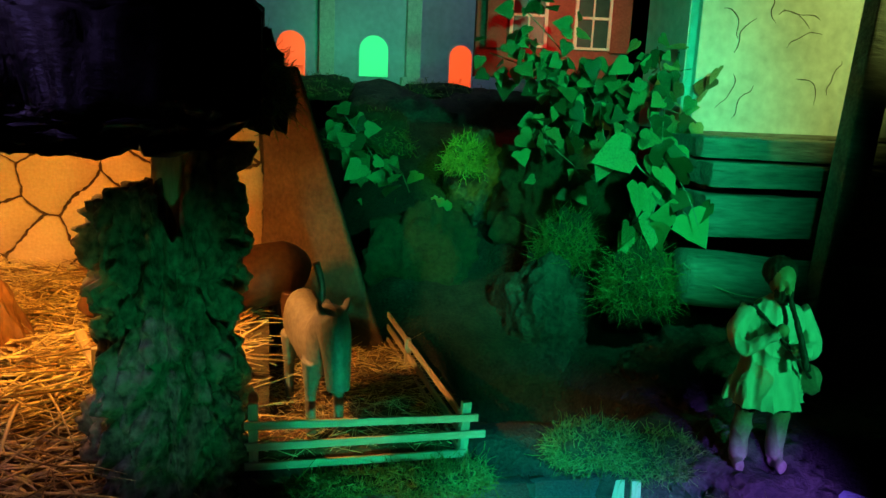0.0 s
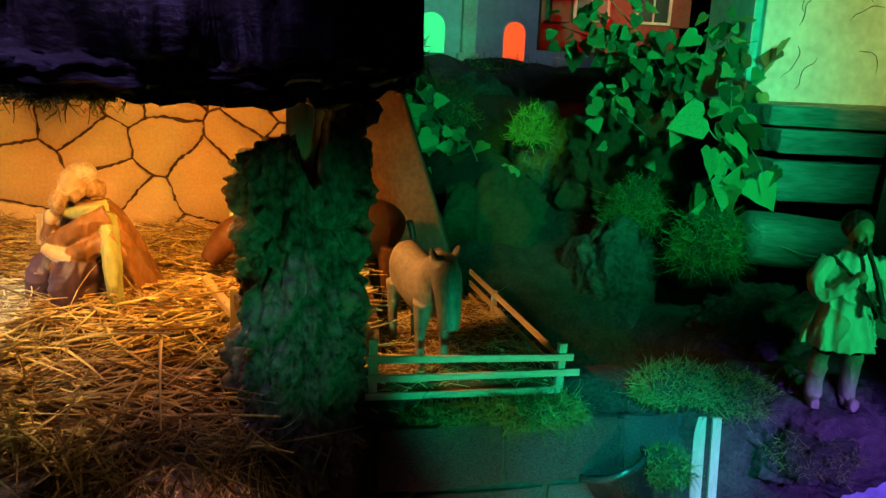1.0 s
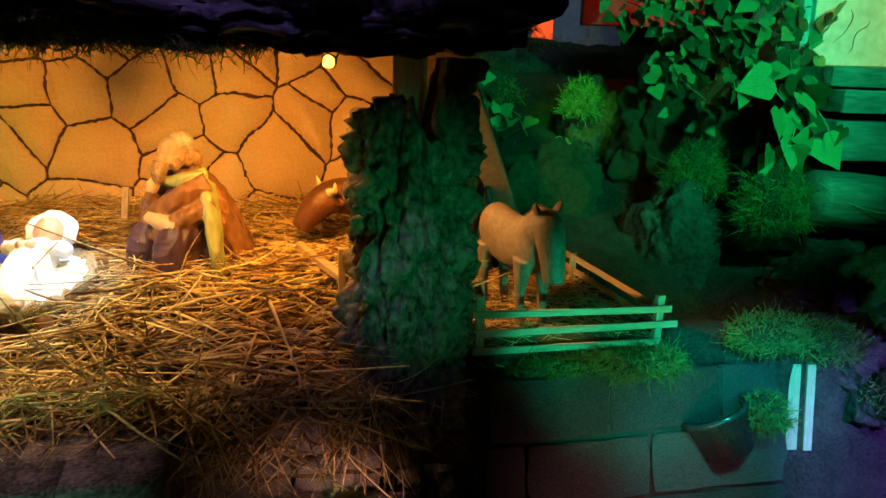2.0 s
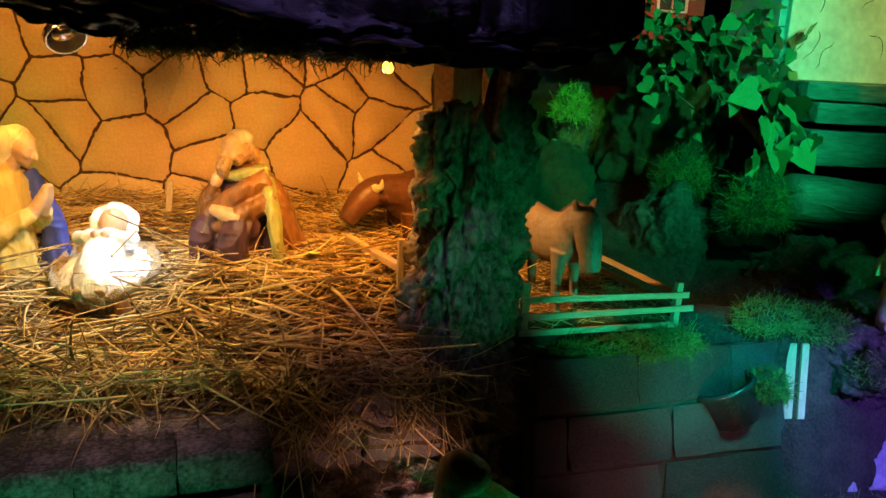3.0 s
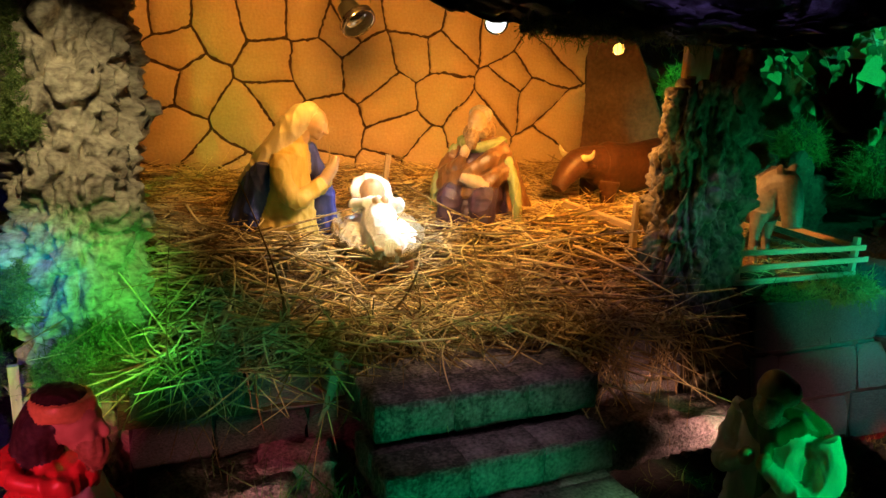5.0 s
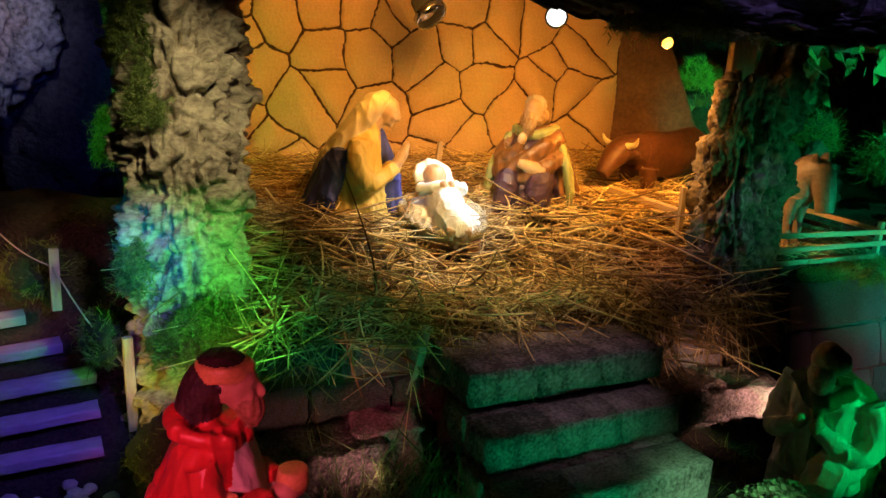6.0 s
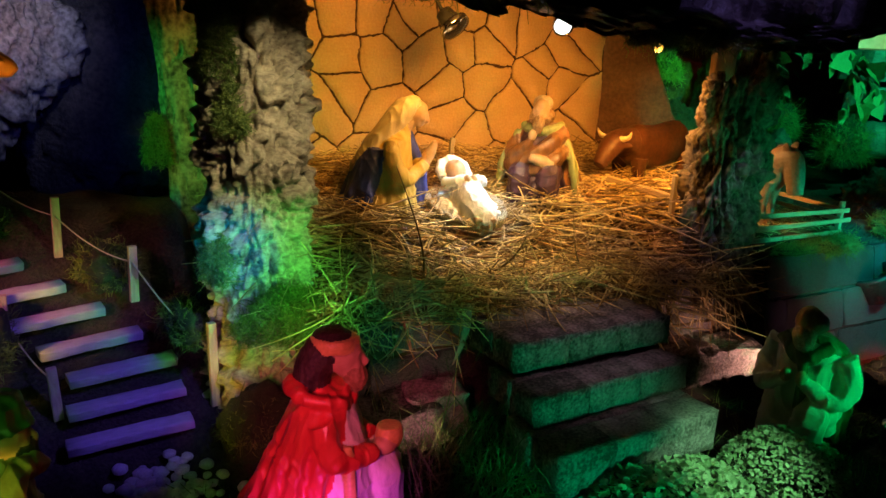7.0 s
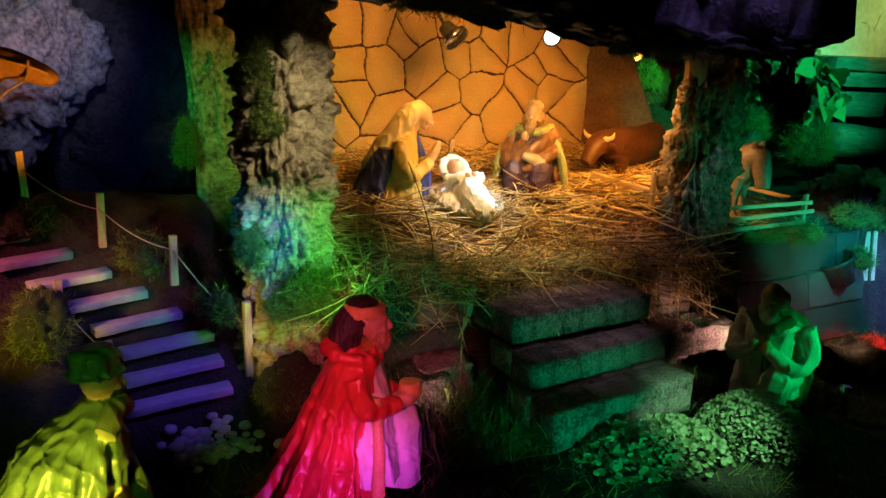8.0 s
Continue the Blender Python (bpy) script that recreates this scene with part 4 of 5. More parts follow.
W_RED, W_GREEN = glow("red_window_light", (1.0, 0.10, 0.02), 1.1), glow("green_window_light", (0.05, 0.75, 0.25), 0.9)
for x, z, w, h, m, lb in ((-0.272, 0.0, 0.085, 0.155, W_RED, "glowing red arched window"), (-0.018, 0.03, 0.090, 0.125, W_GREEN, "glowing green arched window"), (0.262, -0.005, 0.072, 0.145, W_RED, "glowing red arched window")):
    win = part("window", arch(w + 0.012, h + 0.008, 0.006), M_CHURCH, church, "", False, pose(x, 0.004, z))
    part("pane", arch(w, h, 0.004), m, win, lb, False, pose(0, -0.004, 0.001))

# ---- red house ----
house = thing("red_house", pose(0.44, 1.66, 0.72, 0, 0, -8), "small red-lit model house with white window frames", "model house")
part("wall", block(0.34, 0.03, 0.45, 0.002), M_REDHOUSE, house, "", False, pose(0, 0.02, 0))
for x in (-0.05, 0.10):
    win = part("window", block(0.085, 0.006, 0.14, 0.001), M_BLACK, house, "dark window opening", False, pose(x, 0.004, 0.07))
    for dx, w, dz, h in ((-0.040, 0.008, 0, 0.14), (0.040, 0.008, 0, 0.14), (0, 0.004, 0, 0.14)):
        part("window_frame", block(w, 0.008, h, 0.001), M_PLASTER, win, "", False, pose(dx, -0.003, dz))
    for dz in (0.0, 0.068, 0.134):
        part("window_frame", block(0.085, 0.008, 0.006, 0.001), M_PLASTER, win, "", False, pose(0, -0.003, dz))
for x in (-0.125, 0.165):
    part("shutter", block(0.045, 0.012, 0.15, 0.002), M_REDHOUSE, house, "", False, pose(x, -0.002, 0.065))


# ---- ivy ----
def leaf_mesh(seed):
    rnd = random.Random(seed)
    outline = [(0, 0), (0.16, 0.12), (0.38, 0.10), (0.56, -0.14), (0.44, -0.38), (0.34, -0.60), (0.13, -0.88), (0, -1.08)]
    bm = bmesh.new()
    mids = [bm.verts.new((0, 0.02 * math.sin(z * 3), z)) for z in (0.0, -0.15, -0.40, -0.70, -1.08)]
    for sgn in (-1, 1):
        side = [bm.verts.new((sgn * x * rnd.uniform(0.9, 1.1), -0.10 * x + 0.10 * x * x + rnd.uniform(-0.03, 0.03), z)) for x, z in outline[1:-1]]
        inner = [bm.verts.new((v.co.x * 0.5, v.co.y * 0.4 - 0.02, v.co.z * 0.9 - 0.03)) for v in side]
        fan = [(mids[0], side[0], inner[0]), (mids[0], inner[0], mids[1]), (mids[1], inner[0], inner[1]), (mids[1], inner[1], inner[2]), (mids[1], inner[2], mids[2]),
               (mids[2], inner[2], inner[3]), (mids[2], inner[3], mids[3]), (mids[3], inner[3], inner[4]), (mids[3], inner[4], inner[5]), (mids[3], inner[5], mids[4]), (inner[5], side[5], mids[4])]
        fan += [(side[k], side[k + 1], inner[k + 1]) for k in range(5)] + [(side[k], inner[k + 1], inner[k]) for k in range(5)]
        for f in fan:
            bm.faces.new(f if sgn > 0 else f[::-1])
    return mesh_of("leaf", bm, M_LEAF)


LEAVES = [leaf_mesh(i) for i in range(4)]


def ivy(origin, curves, spread, label, seed, sizes, face=(0, 0), thick=0.0014):
    rnd = random.Random(seed)
    o = Vector(origin)
    top = thing("ivy", pose(*origin), label, "ivy")
    for pts, count in curves:
        pts = [Vector(p) - o for p in pts]
        bm = bmesh.new()
        limb(bm, pts, [thick] * (len(pts) - 1) + [thick * 0.5], 0, 6)
        part("stem", bm, M_STEM, top, "thin pale stem")
        for i in range(count):
            t = rnd.uniform(0, len(pts) - 1.001)
            k = int(t)
            c = pts[k].lerp(pts[k + 1], t - k) + Vector((rnd.gauss(0, spread), rnd.gauss(0, spread * 0.6), rnd.gauss(0, spread)))
            s = rnd.uniform(*sizes)
            ob = new("leaf", LEAVES[rnd.randrange(4)])
            ob.parent = top
            ob.matrix_basis = pose(*c, rnd.gauss(face[0] - 12, 38), rnd.gauss(0, 50), rnd.gauss(face[1], 42)) @ Matrix.Scale(s, 4)
    return top


ivy((0.42, 1.32, 0.70), [([(0.24, 1.45, 0.76), (0.34, 1.36, 0.72), (0.46, 1.28, 0.69), (0.52, 1.20, 0.66)], 80),
                         ([(0.30, 1.42, 0.84), (0.36, 1.36, 0.76), (0.40, 1.28, 0.66), (0.40, 1.22, 0.58)], 72),
                         ([(0.52, 1.30, 0.78), (0.50, 1.22, 0.68), (0.46, 1.14, 0.60)], 48),
                         ([(0.38, 1.34, 0.70), (0.30, 1.28, 0.62), (0.34, 1.22, 0.56)], 30)], 0.034, "dense green ivy climbing over the rock beside the house", 5, (0.016, 0.040))
ivy((0.42, 1.05, 0.52), [([(0.48, 1.16, 0.60), (0.42, 1.06, 0.54), (0.39, 1.03, 0.49)], 9), ([(0.44, 1.12, 0.60), (0.46, 1.05, 0.54), (0.47, 1.02, 0.49)], 7)], 0.024, "ivy trail with large heart-shaped bright green leaves", 9, (0.040, 0.056))
ivy((0.06, 1.70, 0.50), [([(-0.02, 1.72, 0.62), (0.05, 1.68, 0.52), (0.10, 1.62, 0.42)], 60), ([(0.10, 1.62, 0.50), (0.14, 1.55, 0.40), (0.20, 1.48, 0.36)], 16)], 0.035, "dark ivy on the shaded rock behind the pen", 12, (0.020, 0.05))
heart = thing("ivy", pose(0.42, 1.06, 0.52), "cut ivy spray with broad heart-shaped leaves catching the green light", "ivy")
for x, y, z, size, roll, turn in ((-0.018, -0.021, -0.018, 0.052, 8, 4), (0.055, 0.0, -0.020, 0.058, -30, -10), (-0.055, -0.015, -0.035, 0.036, 40, 20), (-0.030, 0.0, -0.055, 0.060, 25, -15), (0.0, -0.01, 0.025, 0.040, -10, 0),
                                  (-0.045, -0.01, 0.030, 0.050, 12, 25), (-0.055, 0.01, 0.082, 0.060, 70, -20), (-0.085, 0.03, 0.065, 0.040, 30, 10)):
    ob = new("leaf", LEAVES[int(size * 1000) % 4])
    ob.parent = heart
    ob.matrix_basis = pose(x, y, z, -14, roll, turn) @ Matrix.Scale(size, 4)
bm = bmesh.new()
limb(bm, [(-0.06, 0.02, 0.09), (-0.03, 0.008, 0.05), (0.0, 0.002, 0.03), (0.03, 0.006, 0.0), (0.055, 0.006, -0.02)], [0.0016, 0.0015, 0.0014, 0.0012, 0.001], 0, 6)
part("stem", bm, M_STEM, heart, "thin pale stem")
bm = bmesh.new()
limb(bm, [(0, 0, 0), (0.05, -0.02, -0.035), (0.12, -0.04, -0.05), (0.24, -0.06, -0.045)], [0.0012, 0.0014, 0.001, 0.0006], 0, 6)
tagged(part("dry_twig", bm, M_STEM, None, "", True, pose(0.45, 1.02, 0.43)), "thin dry twig arching in front of the log", "twig")


# ---- stairs, posts and twine ----
stairs = thing("stairs", pose(-1.36, 0.75, 0.06), "curving flight of narrow wooden steps lit violet", "stairs")
for i in range(9):
    y = 0.045 * i
    z = 0.042 + 0.0265 * i
    xc = 0.0 - 0.030 * max(0, i - 2) * (1 + 0.08 * i)
    w = 0.155 - 0.006 * i
    part("step", block(w, 0.023, 0.013, 0.0, 0.0016, i, 5), M_STEP, stairs, "", True, pose(xc, y, z - 0.010, 10, 0, 7 + 2.5 * i))
POSTS = [(-1.247, 0.785, 0.115, 0.125), (-1.334, 0.92, 0.235, 0.085), (-1.430, 1.05, 0.275, 0.095), (-1.542, 1.20, 0.315, 0.110), (-1.507, 0.95, 0.16, 0.095), (-1.444, 0.80, 0.125, 0.075)]
for x, y, z, h in POSTS:
    tagged(part("bamboo_post", block(0.012, 0.010, h, 0.0015, 0.0006), M_WOODZ, None, "", False, pose(x, y, z - 0.015, 0, random.Random(x).uniform(-3, 3), 10)),
           "short split bamboo post beside the stairs", "post", "stair posts")
for a, b in ((0, 1), (1, 2), (2, 3), (5, 4)):
    p, q = Vector(POSTS[a][:3]) + Vector((0, -0.006, POSTS[a][3] * 0.55)), Vector(POSTS[b][:3]) + Vector((0, -0.006, POSTS[b][3] * 0.55))
    bm = bmesh.new()
    limb(bm, [Vector((0, 0, 0)), (q - p) * 0.33 + Vector((0, 0, -0.010)), (q - p) * 0.66 + Vector((0, 0, -0.010)), q - p], [0.0011] * 4, 0, 6)
    tagged(part("twine", bm, M_TWINE, None, "", True, Matrix.Translation(p)), "thin sagging twine strung between bamboo posts", "twine", "stair twine")

# ---- pebbles, small plants, grass ----
g = np.random.default_rng(7)
bm = bmesh.new()
for i in range(150):
    r = g.uniform(0.004, 0.011)
    x, y = g.normal(-1.325, 0.030), g.normal(0.685, 0.016)
    made = bmesh.ops.create_icosphere(bm, subdivisions=2, radius=r)["verts"]
    off = Vector((x, y, ground_height(x, y) + r * 0.5 + g.uniform(0, 0.012)))
    for v in made:
        v.co = Vector((v.co.x * g.uniform(0.95, 1.05), v.co.y, v.co.z * 0.65)) * (1 + 0.25 * noise.noise(v.co * 120 + Vector((i, 0, 0)))) + off
tagged(part("pebbles", bm, M_PEBBLE), "heap of white pebbles at the foot of the stairs", "pebbles", kind="stuff")


def sprouts(cx, cy, rx, ry, count, size, hump, label, seed):
    """A cushion of tiny round leaves."""
    g = np.random.default_rng(seed)
    verts, faces = [], []
    for i in range(count):
        a, q = g.uniform(0, 2 * math.pi), math.sqrt(g.uniform(0, 1))
        x, y = cx + rx * q * math.cos(a), cy + ry * q * math.sin(a)
        z = ground_height(x, y) + hump * (1 - q * q) ** 0.5 * g.uniform(0.75, 1.05) + 0.004
        s = g.uniform(0.6, 1.2) * size
        m = pose(x, y, z, g.normal(20, 28), g.normal(0, 28), g.uniform(0, 360))
        base = len(verts)
        verts.append(tuple(m @ Vector((0, 0, -0.15 * s))))
        for k in range(7):
            th = 2 * math.pi * k / 7
            verts.append(tuple(m @ Vector((s * math.cos(th), s * 0.85 * math.sin(th), 0))))
        faces += [(base, base + 1 + k, base + 1 + (k + 1) % 7) for k in range(7)]
    me = bpy.data.meshes.new("small_plant")
    me.from_pydata(verts, [], faces)
    me.materials.append(M_SPROUT)
    tagged(new("small_plant", me), label, "plant", kind="stuff")


sprouts(-0.700, 0.445, 0.15, 0.085, 1500, 0.0055, 0.062, "low cushion of small round green-lit leaves", 3)
sprouts(-0.475, 0.445, 0.115, 0.085, 2400, 0.0036, 0.075, "dense greyish cushion of tiny leaves", 4)
count = 650
x, y = g.uniform(-1.05, -0.86, count), g.uniform(0.50, 0.70, count)
z = np.array([ground_height(a, b) for a, b in zip(x, y)])
w = np.stack([g.normal(0, 0.45, count), g.normal(-0.2, 0.35, count), np.full(count, 1.0)], 1)
ob = new("grass", strands("grass", np.stack([x, y, z], 1), w, g.uniform(0.02, 0.075, count), g.uniform(0.0008, 0.0020, count), 0.5, M_GRASS, 4))
tagged(ob, "dark green-lit grass blades between king and steps", "grass", kind="stuff")
count = 3600
x, y = g.uniform(-1.7, 0.5, count), g.uniform(0.25, 0.70, count)
z = np.array([ground_height(a, b) for a, b in zip(x, y)])
w = np.stack([g.normal(0, 0.8, count), g.normal(-0.1, 0.8, count), np.full(count, 0.7)], 1)
ob = new("litter", strands("litter", np.stack([x, y, z], 1), w, g.uniform(0.008, 0.03, count), g.uniform(0.0005, 0.0012, count), 0.5, M_MOSS, 3))
tagged(ob, "thin dry moss and straw litter over the ground", "litter", kind="stuff")


# ---- lamps under the roof ----
def lamp(eye, target, size, lens, label):
    top = tagged(new("spot_lamp"), label, "lamp", "stable lamps")
    top.matrix_basis = look(eye, target)
    s = size
    bm = bmesh.new()
    prof = [(0.30, 1.5), (0.55, 1.4), (0.62, 0.9), (0.9, 0.25), (1.0, 0.0), (0.92, 0.0), (0.8, 0.2)]
    ring_tube(bm, [[(r * s * math.cos(2 * math.pi * k / 28), r * s * math.sin(2 * math.pi * k / 28), z * s) for k in range(28)] for r, z in prof])
    part("housing", bm, M_BLACK, top)
    bm = bmesh.new()
    ring_tube(bm, [[(r * s * math.cos(2 * math.pi * k / 28), r * s * math.sin(2 * math.pi * k / 28), z * s) for k in range(28)] for r, z in ((0.9, -0.01), (0.98, -0.06), (1.03, 0.0), (1.03, 0.35), (0.9, 0.34))], False)
    part("rim", bm, M_CHROME, top, "chrome rim")
    bm = bmesh.new()
    ring_tube(bm, [[(r * s * math.cos(2 * math.pi * k / 28), r * s * math.sin(2 * math.pi * k / 28), z * s) for k in range(28)] for r, z in ((0.86, 0.10), (0.85, 0.14), (0.3, 0.16))])
    part("lens", bm, lens, top, "lamp lens")
    bm = bmesh.new()
    limb(bm, [(0, 0, 1.4 * s), (0, 0.3 * s, 2.6 * s), (0, 1.2 * s, 3.8 * s)], [0.14 * s] * 3, 0, 8)
    part("bracket", bm, M_BLACK, top)


L_WHITE, L_YELLOW = glow("white_led", (0.80, 0.90, 1.0), 2.5), glow("yellow_led", (1.0, 0.55, 0.08), 4.0)
lamp((-0.803, 0.955, 0.628), (-0.66, 0.70, 0.36), 0.026, M_CHROME, "small black spot lamp with chrome rim under the roof")
lamp((-0.594, 0.945, 0.640), (-0.80, 0.60, 0.50), 0.018, L_WHITE, "lit white spot lamp under the roof")
lamp((-0.388, 0.922, 0.611), (-0.60, 0.60, 0.52), 0.010, L_YELLOW, "tiny lit yellow lamp under the roof")
# spike lamp in the ground
bm = bmesh.new()
limb(bm, [(0, 0, 0), (0.004, 0, 0.05), (0.008, 0, 0.10)], [0.008, 0.010, 0.011], 0, 16)
tagged(part("ground_lamp", bm, M_CHROME, None, "", True, pose(-0.235, 0.44, -0.06, 0, -8)), "small metal ground lamp standing in the earth", "lamp")


# ---- painted figurines, each one plain mesh ----
def fused(bm, materials, voxel):
    """One closed skin over all the shapes, each face painted as the shape beneath it."""
    bmesh.ops.recalc_face_normals(bm, faces=bm.faces[:])
    bmesh.ops.triangulate(bm, faces=bm.faces[:])
    bm.faces.ensure_lookup_table()
    tree = BVHTree.FromBMesh(bm)
    paint = [f.material_index for f in bm.faces]
    raw = new("raw", mesh_of("raw", bm, materials))
    mod = raw.modifiers.new("skin", "REMESH")
    mod.mode, mod.voxel_size, mod.adaptivity = "VOXEL", voxel, 0.0
    skin = raw.evaluated_get(bpy.context.evaluated_depsgraph_get()).to_mesh()
    out = bmesh.new()
    out.from_mesh(skin)
    bpy.data.objects.remove(raw)
    for _ in range(2):
        bmesh.ops.smooth_vert(out, verts=out.verts[:], factor=0.5, use_axis_x=True, use_axis_y=True, use_axis_z=True)
    for f in out.faces:
        hit = tree.find_nearest(f.calc_center_median())
        f.material_index = paint[hit[2]] if hit[2] is not None else 0
    return out


def figurine(name, bm, materials, m, label, scale=1.0, category="figurine", crease=1.0, voxel=0.0017):
    bm = fused(bm, materials, voxel)
    plain = [i for i, q in enumerate(materials) if q in (F_SKIN, F_HORN, F_DONKEY, F_OX, F_CAMEL, F_GOLD)]
    bm.normal_update()
    shift = {}
    for v in bm.verts:
        if v.link_faces and v.link_faces[0].material_index not in plain:
            hair = materials[v.link_faces[0].material_index] in (F_GREY, F_HAIR, F_BEARD)
            q = v.co
            if hair:
                d = 0.0016 * noise.noise(Vector((q.x * 300, q.y * 300, q.z * 90)))
            else:
                warp = noise.noise(Vector((q.x * 16, q.y * 16, q.z * 16)))
                g = abs(noise.noise(Vector((q.x * 40 + warp * 1.3 + q.z * 14, q.y * 40 + q.z * 10, q.z * 9 + warp))))
                h = abs(noise.noise(Vector((q.x * 22 - q.z * 20, q.y * 22 + 7, q.z * 26 + warp))))
                d = crease * (0.0048 * (0.33 - math.sqrt(g)) + 0.0026 * (0.33 - math.sqrt(h)))
            shift[v] = v.normal * d
    for v, d in shift.items():
        v.co += d
    bmesh.ops.scale(bm, vec=(scale, scale, scale), verts=bm.verts)
    return tagged(part(name, bm, materials, None, "", True, m), label, category)


def face(bm, c, size, mi, nod=0.0):
    """A carved head looking along x: skull, jaw, brow, nose and cheeks."""
    m = pose(*c, 0, nod, 0) @ Matrix.Scale(size, 4)
    for p, r in (((0, 0, 0.10), (0.86, 0.74, 0.92)), ((0.22, 0, -0.42), (0.58, 0.52, 0.62)), ((0.62, 0, -0.80), (0.22, 0.24, 0.20)), ((0.66, 0, 0.34), (0.20, 0.46, 0.13)),
                 ((0.62, 0.32, -0.20), (0.22, 0.20, 0.24)), ((0.62, -0.32, -0.20), (0.22, 0.20, 0.24))):
        ball(bm, m @ Vector(p), [q * size for q in r], mi, (0, nod, 0), 14)
    limb(bm, [m @ Vector(p) for p in ((0.76, 0, 0.30), (0.92, 0, 0.02), (1.06, 0, -0.22), (0.80, 0, -0.32))], [0.11 * size, 0.13 * size, 0.16 * size, 0.12 * size], mi, 10)
    limb(bm, [m @ Vector(p) for p in ((0.70, -0.16, -0.54), (0.84, 0, -0.52), (0.70, 0.16, -0.54))], [0.09 * size, 0.11 * size, 0.09 * size], mi, 8)


def repaint(bm, test, mi):
    for f in bm.faces:
        if test(f.calc_center_median(), f.material_index):
            f.material_index = mi


# kneeling woman: gown, mantle, veil, skin
bm = bmesh.new()
loft(bm, [(-0.008, 0, 0, 0.064, 0.050), (-0.006, 0, 0.03, 0.058, 0.047), (0.002, 0, 0.07, 0.046, 0.041), (0.008, 0, 0.105, 0.037, 0.038), (0.016, 0, 0.135, 0.028, 0.034), (0.026, 0, 0.152, 0.014, 0.016), (0.034, 0, 0.170, 0.010, 0.010)], 0, 40, 7, 0.07)
loft(bm, [(-0.034, 0, 0, 0.052, 0.056), (-0.030, 0, 0.04, 0.044, 0.052), (-0.020, 0, 0.09, 0.034, 0.045), (-0.008, 0, 0.125, 0.026, 0.036)], 1, 40, 8, 0.10)
for q in (-1, 1):
    limb(bm, [(0.010, q * 0.034, 0.138), (0.016, q * 0.046, 0.104), (0.036, q * 0.040, 0.078), (0.066, q * 0.014, 0.100)], [0.014, 0.015, 0.014, 0.010], 0)
    limb(bm, [(0.062, q * 0.010, 0.096), (0.074, q * 0.005, 0.116), (0.082, q * 0.003, 0.136)], [0.0085, 0.0085, 0.004], 3)
limb(bm, [(0.052, 0.046, 0.0), (0.056, 0.046, 0.05), (0.050, 0.040, 0.10), (0.030, 0.030, 0.145)], [0.022, 0.017, 0.014, 0.012], 1)
face(bm, (0.050, 0, 0.180), 0.0205, 3, 24)
limb(bm, [(0.026, 0, 0.150), (0.042, 0, 0.172)], [0.012, 0.011], 3)
limb(bm, [(0.056, 0, 0.196), (0.044, 0, 0.194), (0.030, 0, 0.184), (0.012, 0, 0.164), (-0.008, 0, 0.138), (-0.028, 0, 0.112), (-0.044, 0, 0.092), (-0.052, 0, 0.078)], [0.009, 0.0155, 0.020, 0.0205, 0.020, 0.018, 0.014, 0.006], 2, 30, 1.32)
figurine("kneeling_woman_figurine", bm, [F_YELLOW, F_BLUE, F_CREAM, F_SKIN], pose(-0.914, 0.985, 0.298, 0, 0, -24), "painted figurine of a kneeling woman, ochre gown, cream veil, blue mantle", 1.05, crease=0.75)

# kneeling bearded man: purple robe, tawny cloak, olive lining, skin, grey hair, beard
bm = bmesh.new()
loft(bm, [(0.016, 0, 0, 0.056, 0.056), (0.014, 0, 0.03, 0.052, 0.052), (0.010, 0, 0.07, 0.044, 0.046), (0.008, 0, 0.12, 0.034, 0.042), (0.008, 0, 0.145, 0.024, 0.034), (0.014, 0, 0.165, 0.012, 0.014)], 0, 40, 7, 0.10)
for q in (-1, 1):
    limb(bm, [(0.0, q * 0.022, 0.075), (0.050, q * 0.026, 0.078), (0.058, q * 0.028, 0.040), (0.050, q * 0.028, 0.0)], [0.026, 0.022, 0.019, 0.022], 0, 18)
loft(bm, [(-0.040, 0, 0.0, 0.052, 0.078), (-0.032, 0, 0.05, 0.046, 0.072), (-0.020, 0, 0.10, 0.040, 0.062), (-0.006, 0, 0.140, 0.034, 0.048), (0.002, 0, 0.166, 0.024, 0.028)], 1, 60, 10, 0.10, 1.0)
for q in (-1, 1):
    limb(bm, [(0.004, q * 0.040, 0.150), (0.014, q * 0.060, 0.105), (0.018, q * 0.070, 0.060), (0.012, q * 0.072, 0.015)], [0.012, 0.015, 0.013, 0.010], 2, 14, 0.6)
limb(bm, [(0.004, 0.044, 0.148), (0.034, 0.022, 0.128), (0.044, -0.010, 0.108), (0.030, -0.046, 0.092), (0.0, -0.062, 0.086)], [0.016, 0.018, 0.018, 0.017, 0.014], 1, 16, 0.8)
limb(bm, [(0.004, 0.054, 0.122), (0.038, 0.036, 0.104), (0.050, 0.006, 0.088), (0.036, -0.034, 0.074)], [0.014, 0.015, 0.014, 0.012], 1, 16, 0.8)
limb(bm, [(0.004, -0.034, 0.158), (0.026, -0.018, 0.154), (0.034, 0, 0.150), (0.022, 0.022, 0.156), (0.0, 0.036, 0.160)], [0.008, 0.008, 0.007, 0.008, 0.009], 2, 12)
limb(bm, [(0.006, -0.042, 0.136), (0.028, -0.048, 0.108), (0.046, -0.020, 0.124), (0.050, -0.010, 0.140)], [0.014, 0.014, 0.011, 0.008], 1)
ball(bm, (0.050, -0.008, 0.146), (0.009, 0.008, 0.010), 3)
limb(bm, [(0.048, 0.030, 0.096), (0.060, 0.006, 0.104), (0.062, -0.008, 0.108)], [0.011, 0.009, 0.006], 3)
face(bm, (0.024, 0, 0.188), 0.0205, 3, 16)
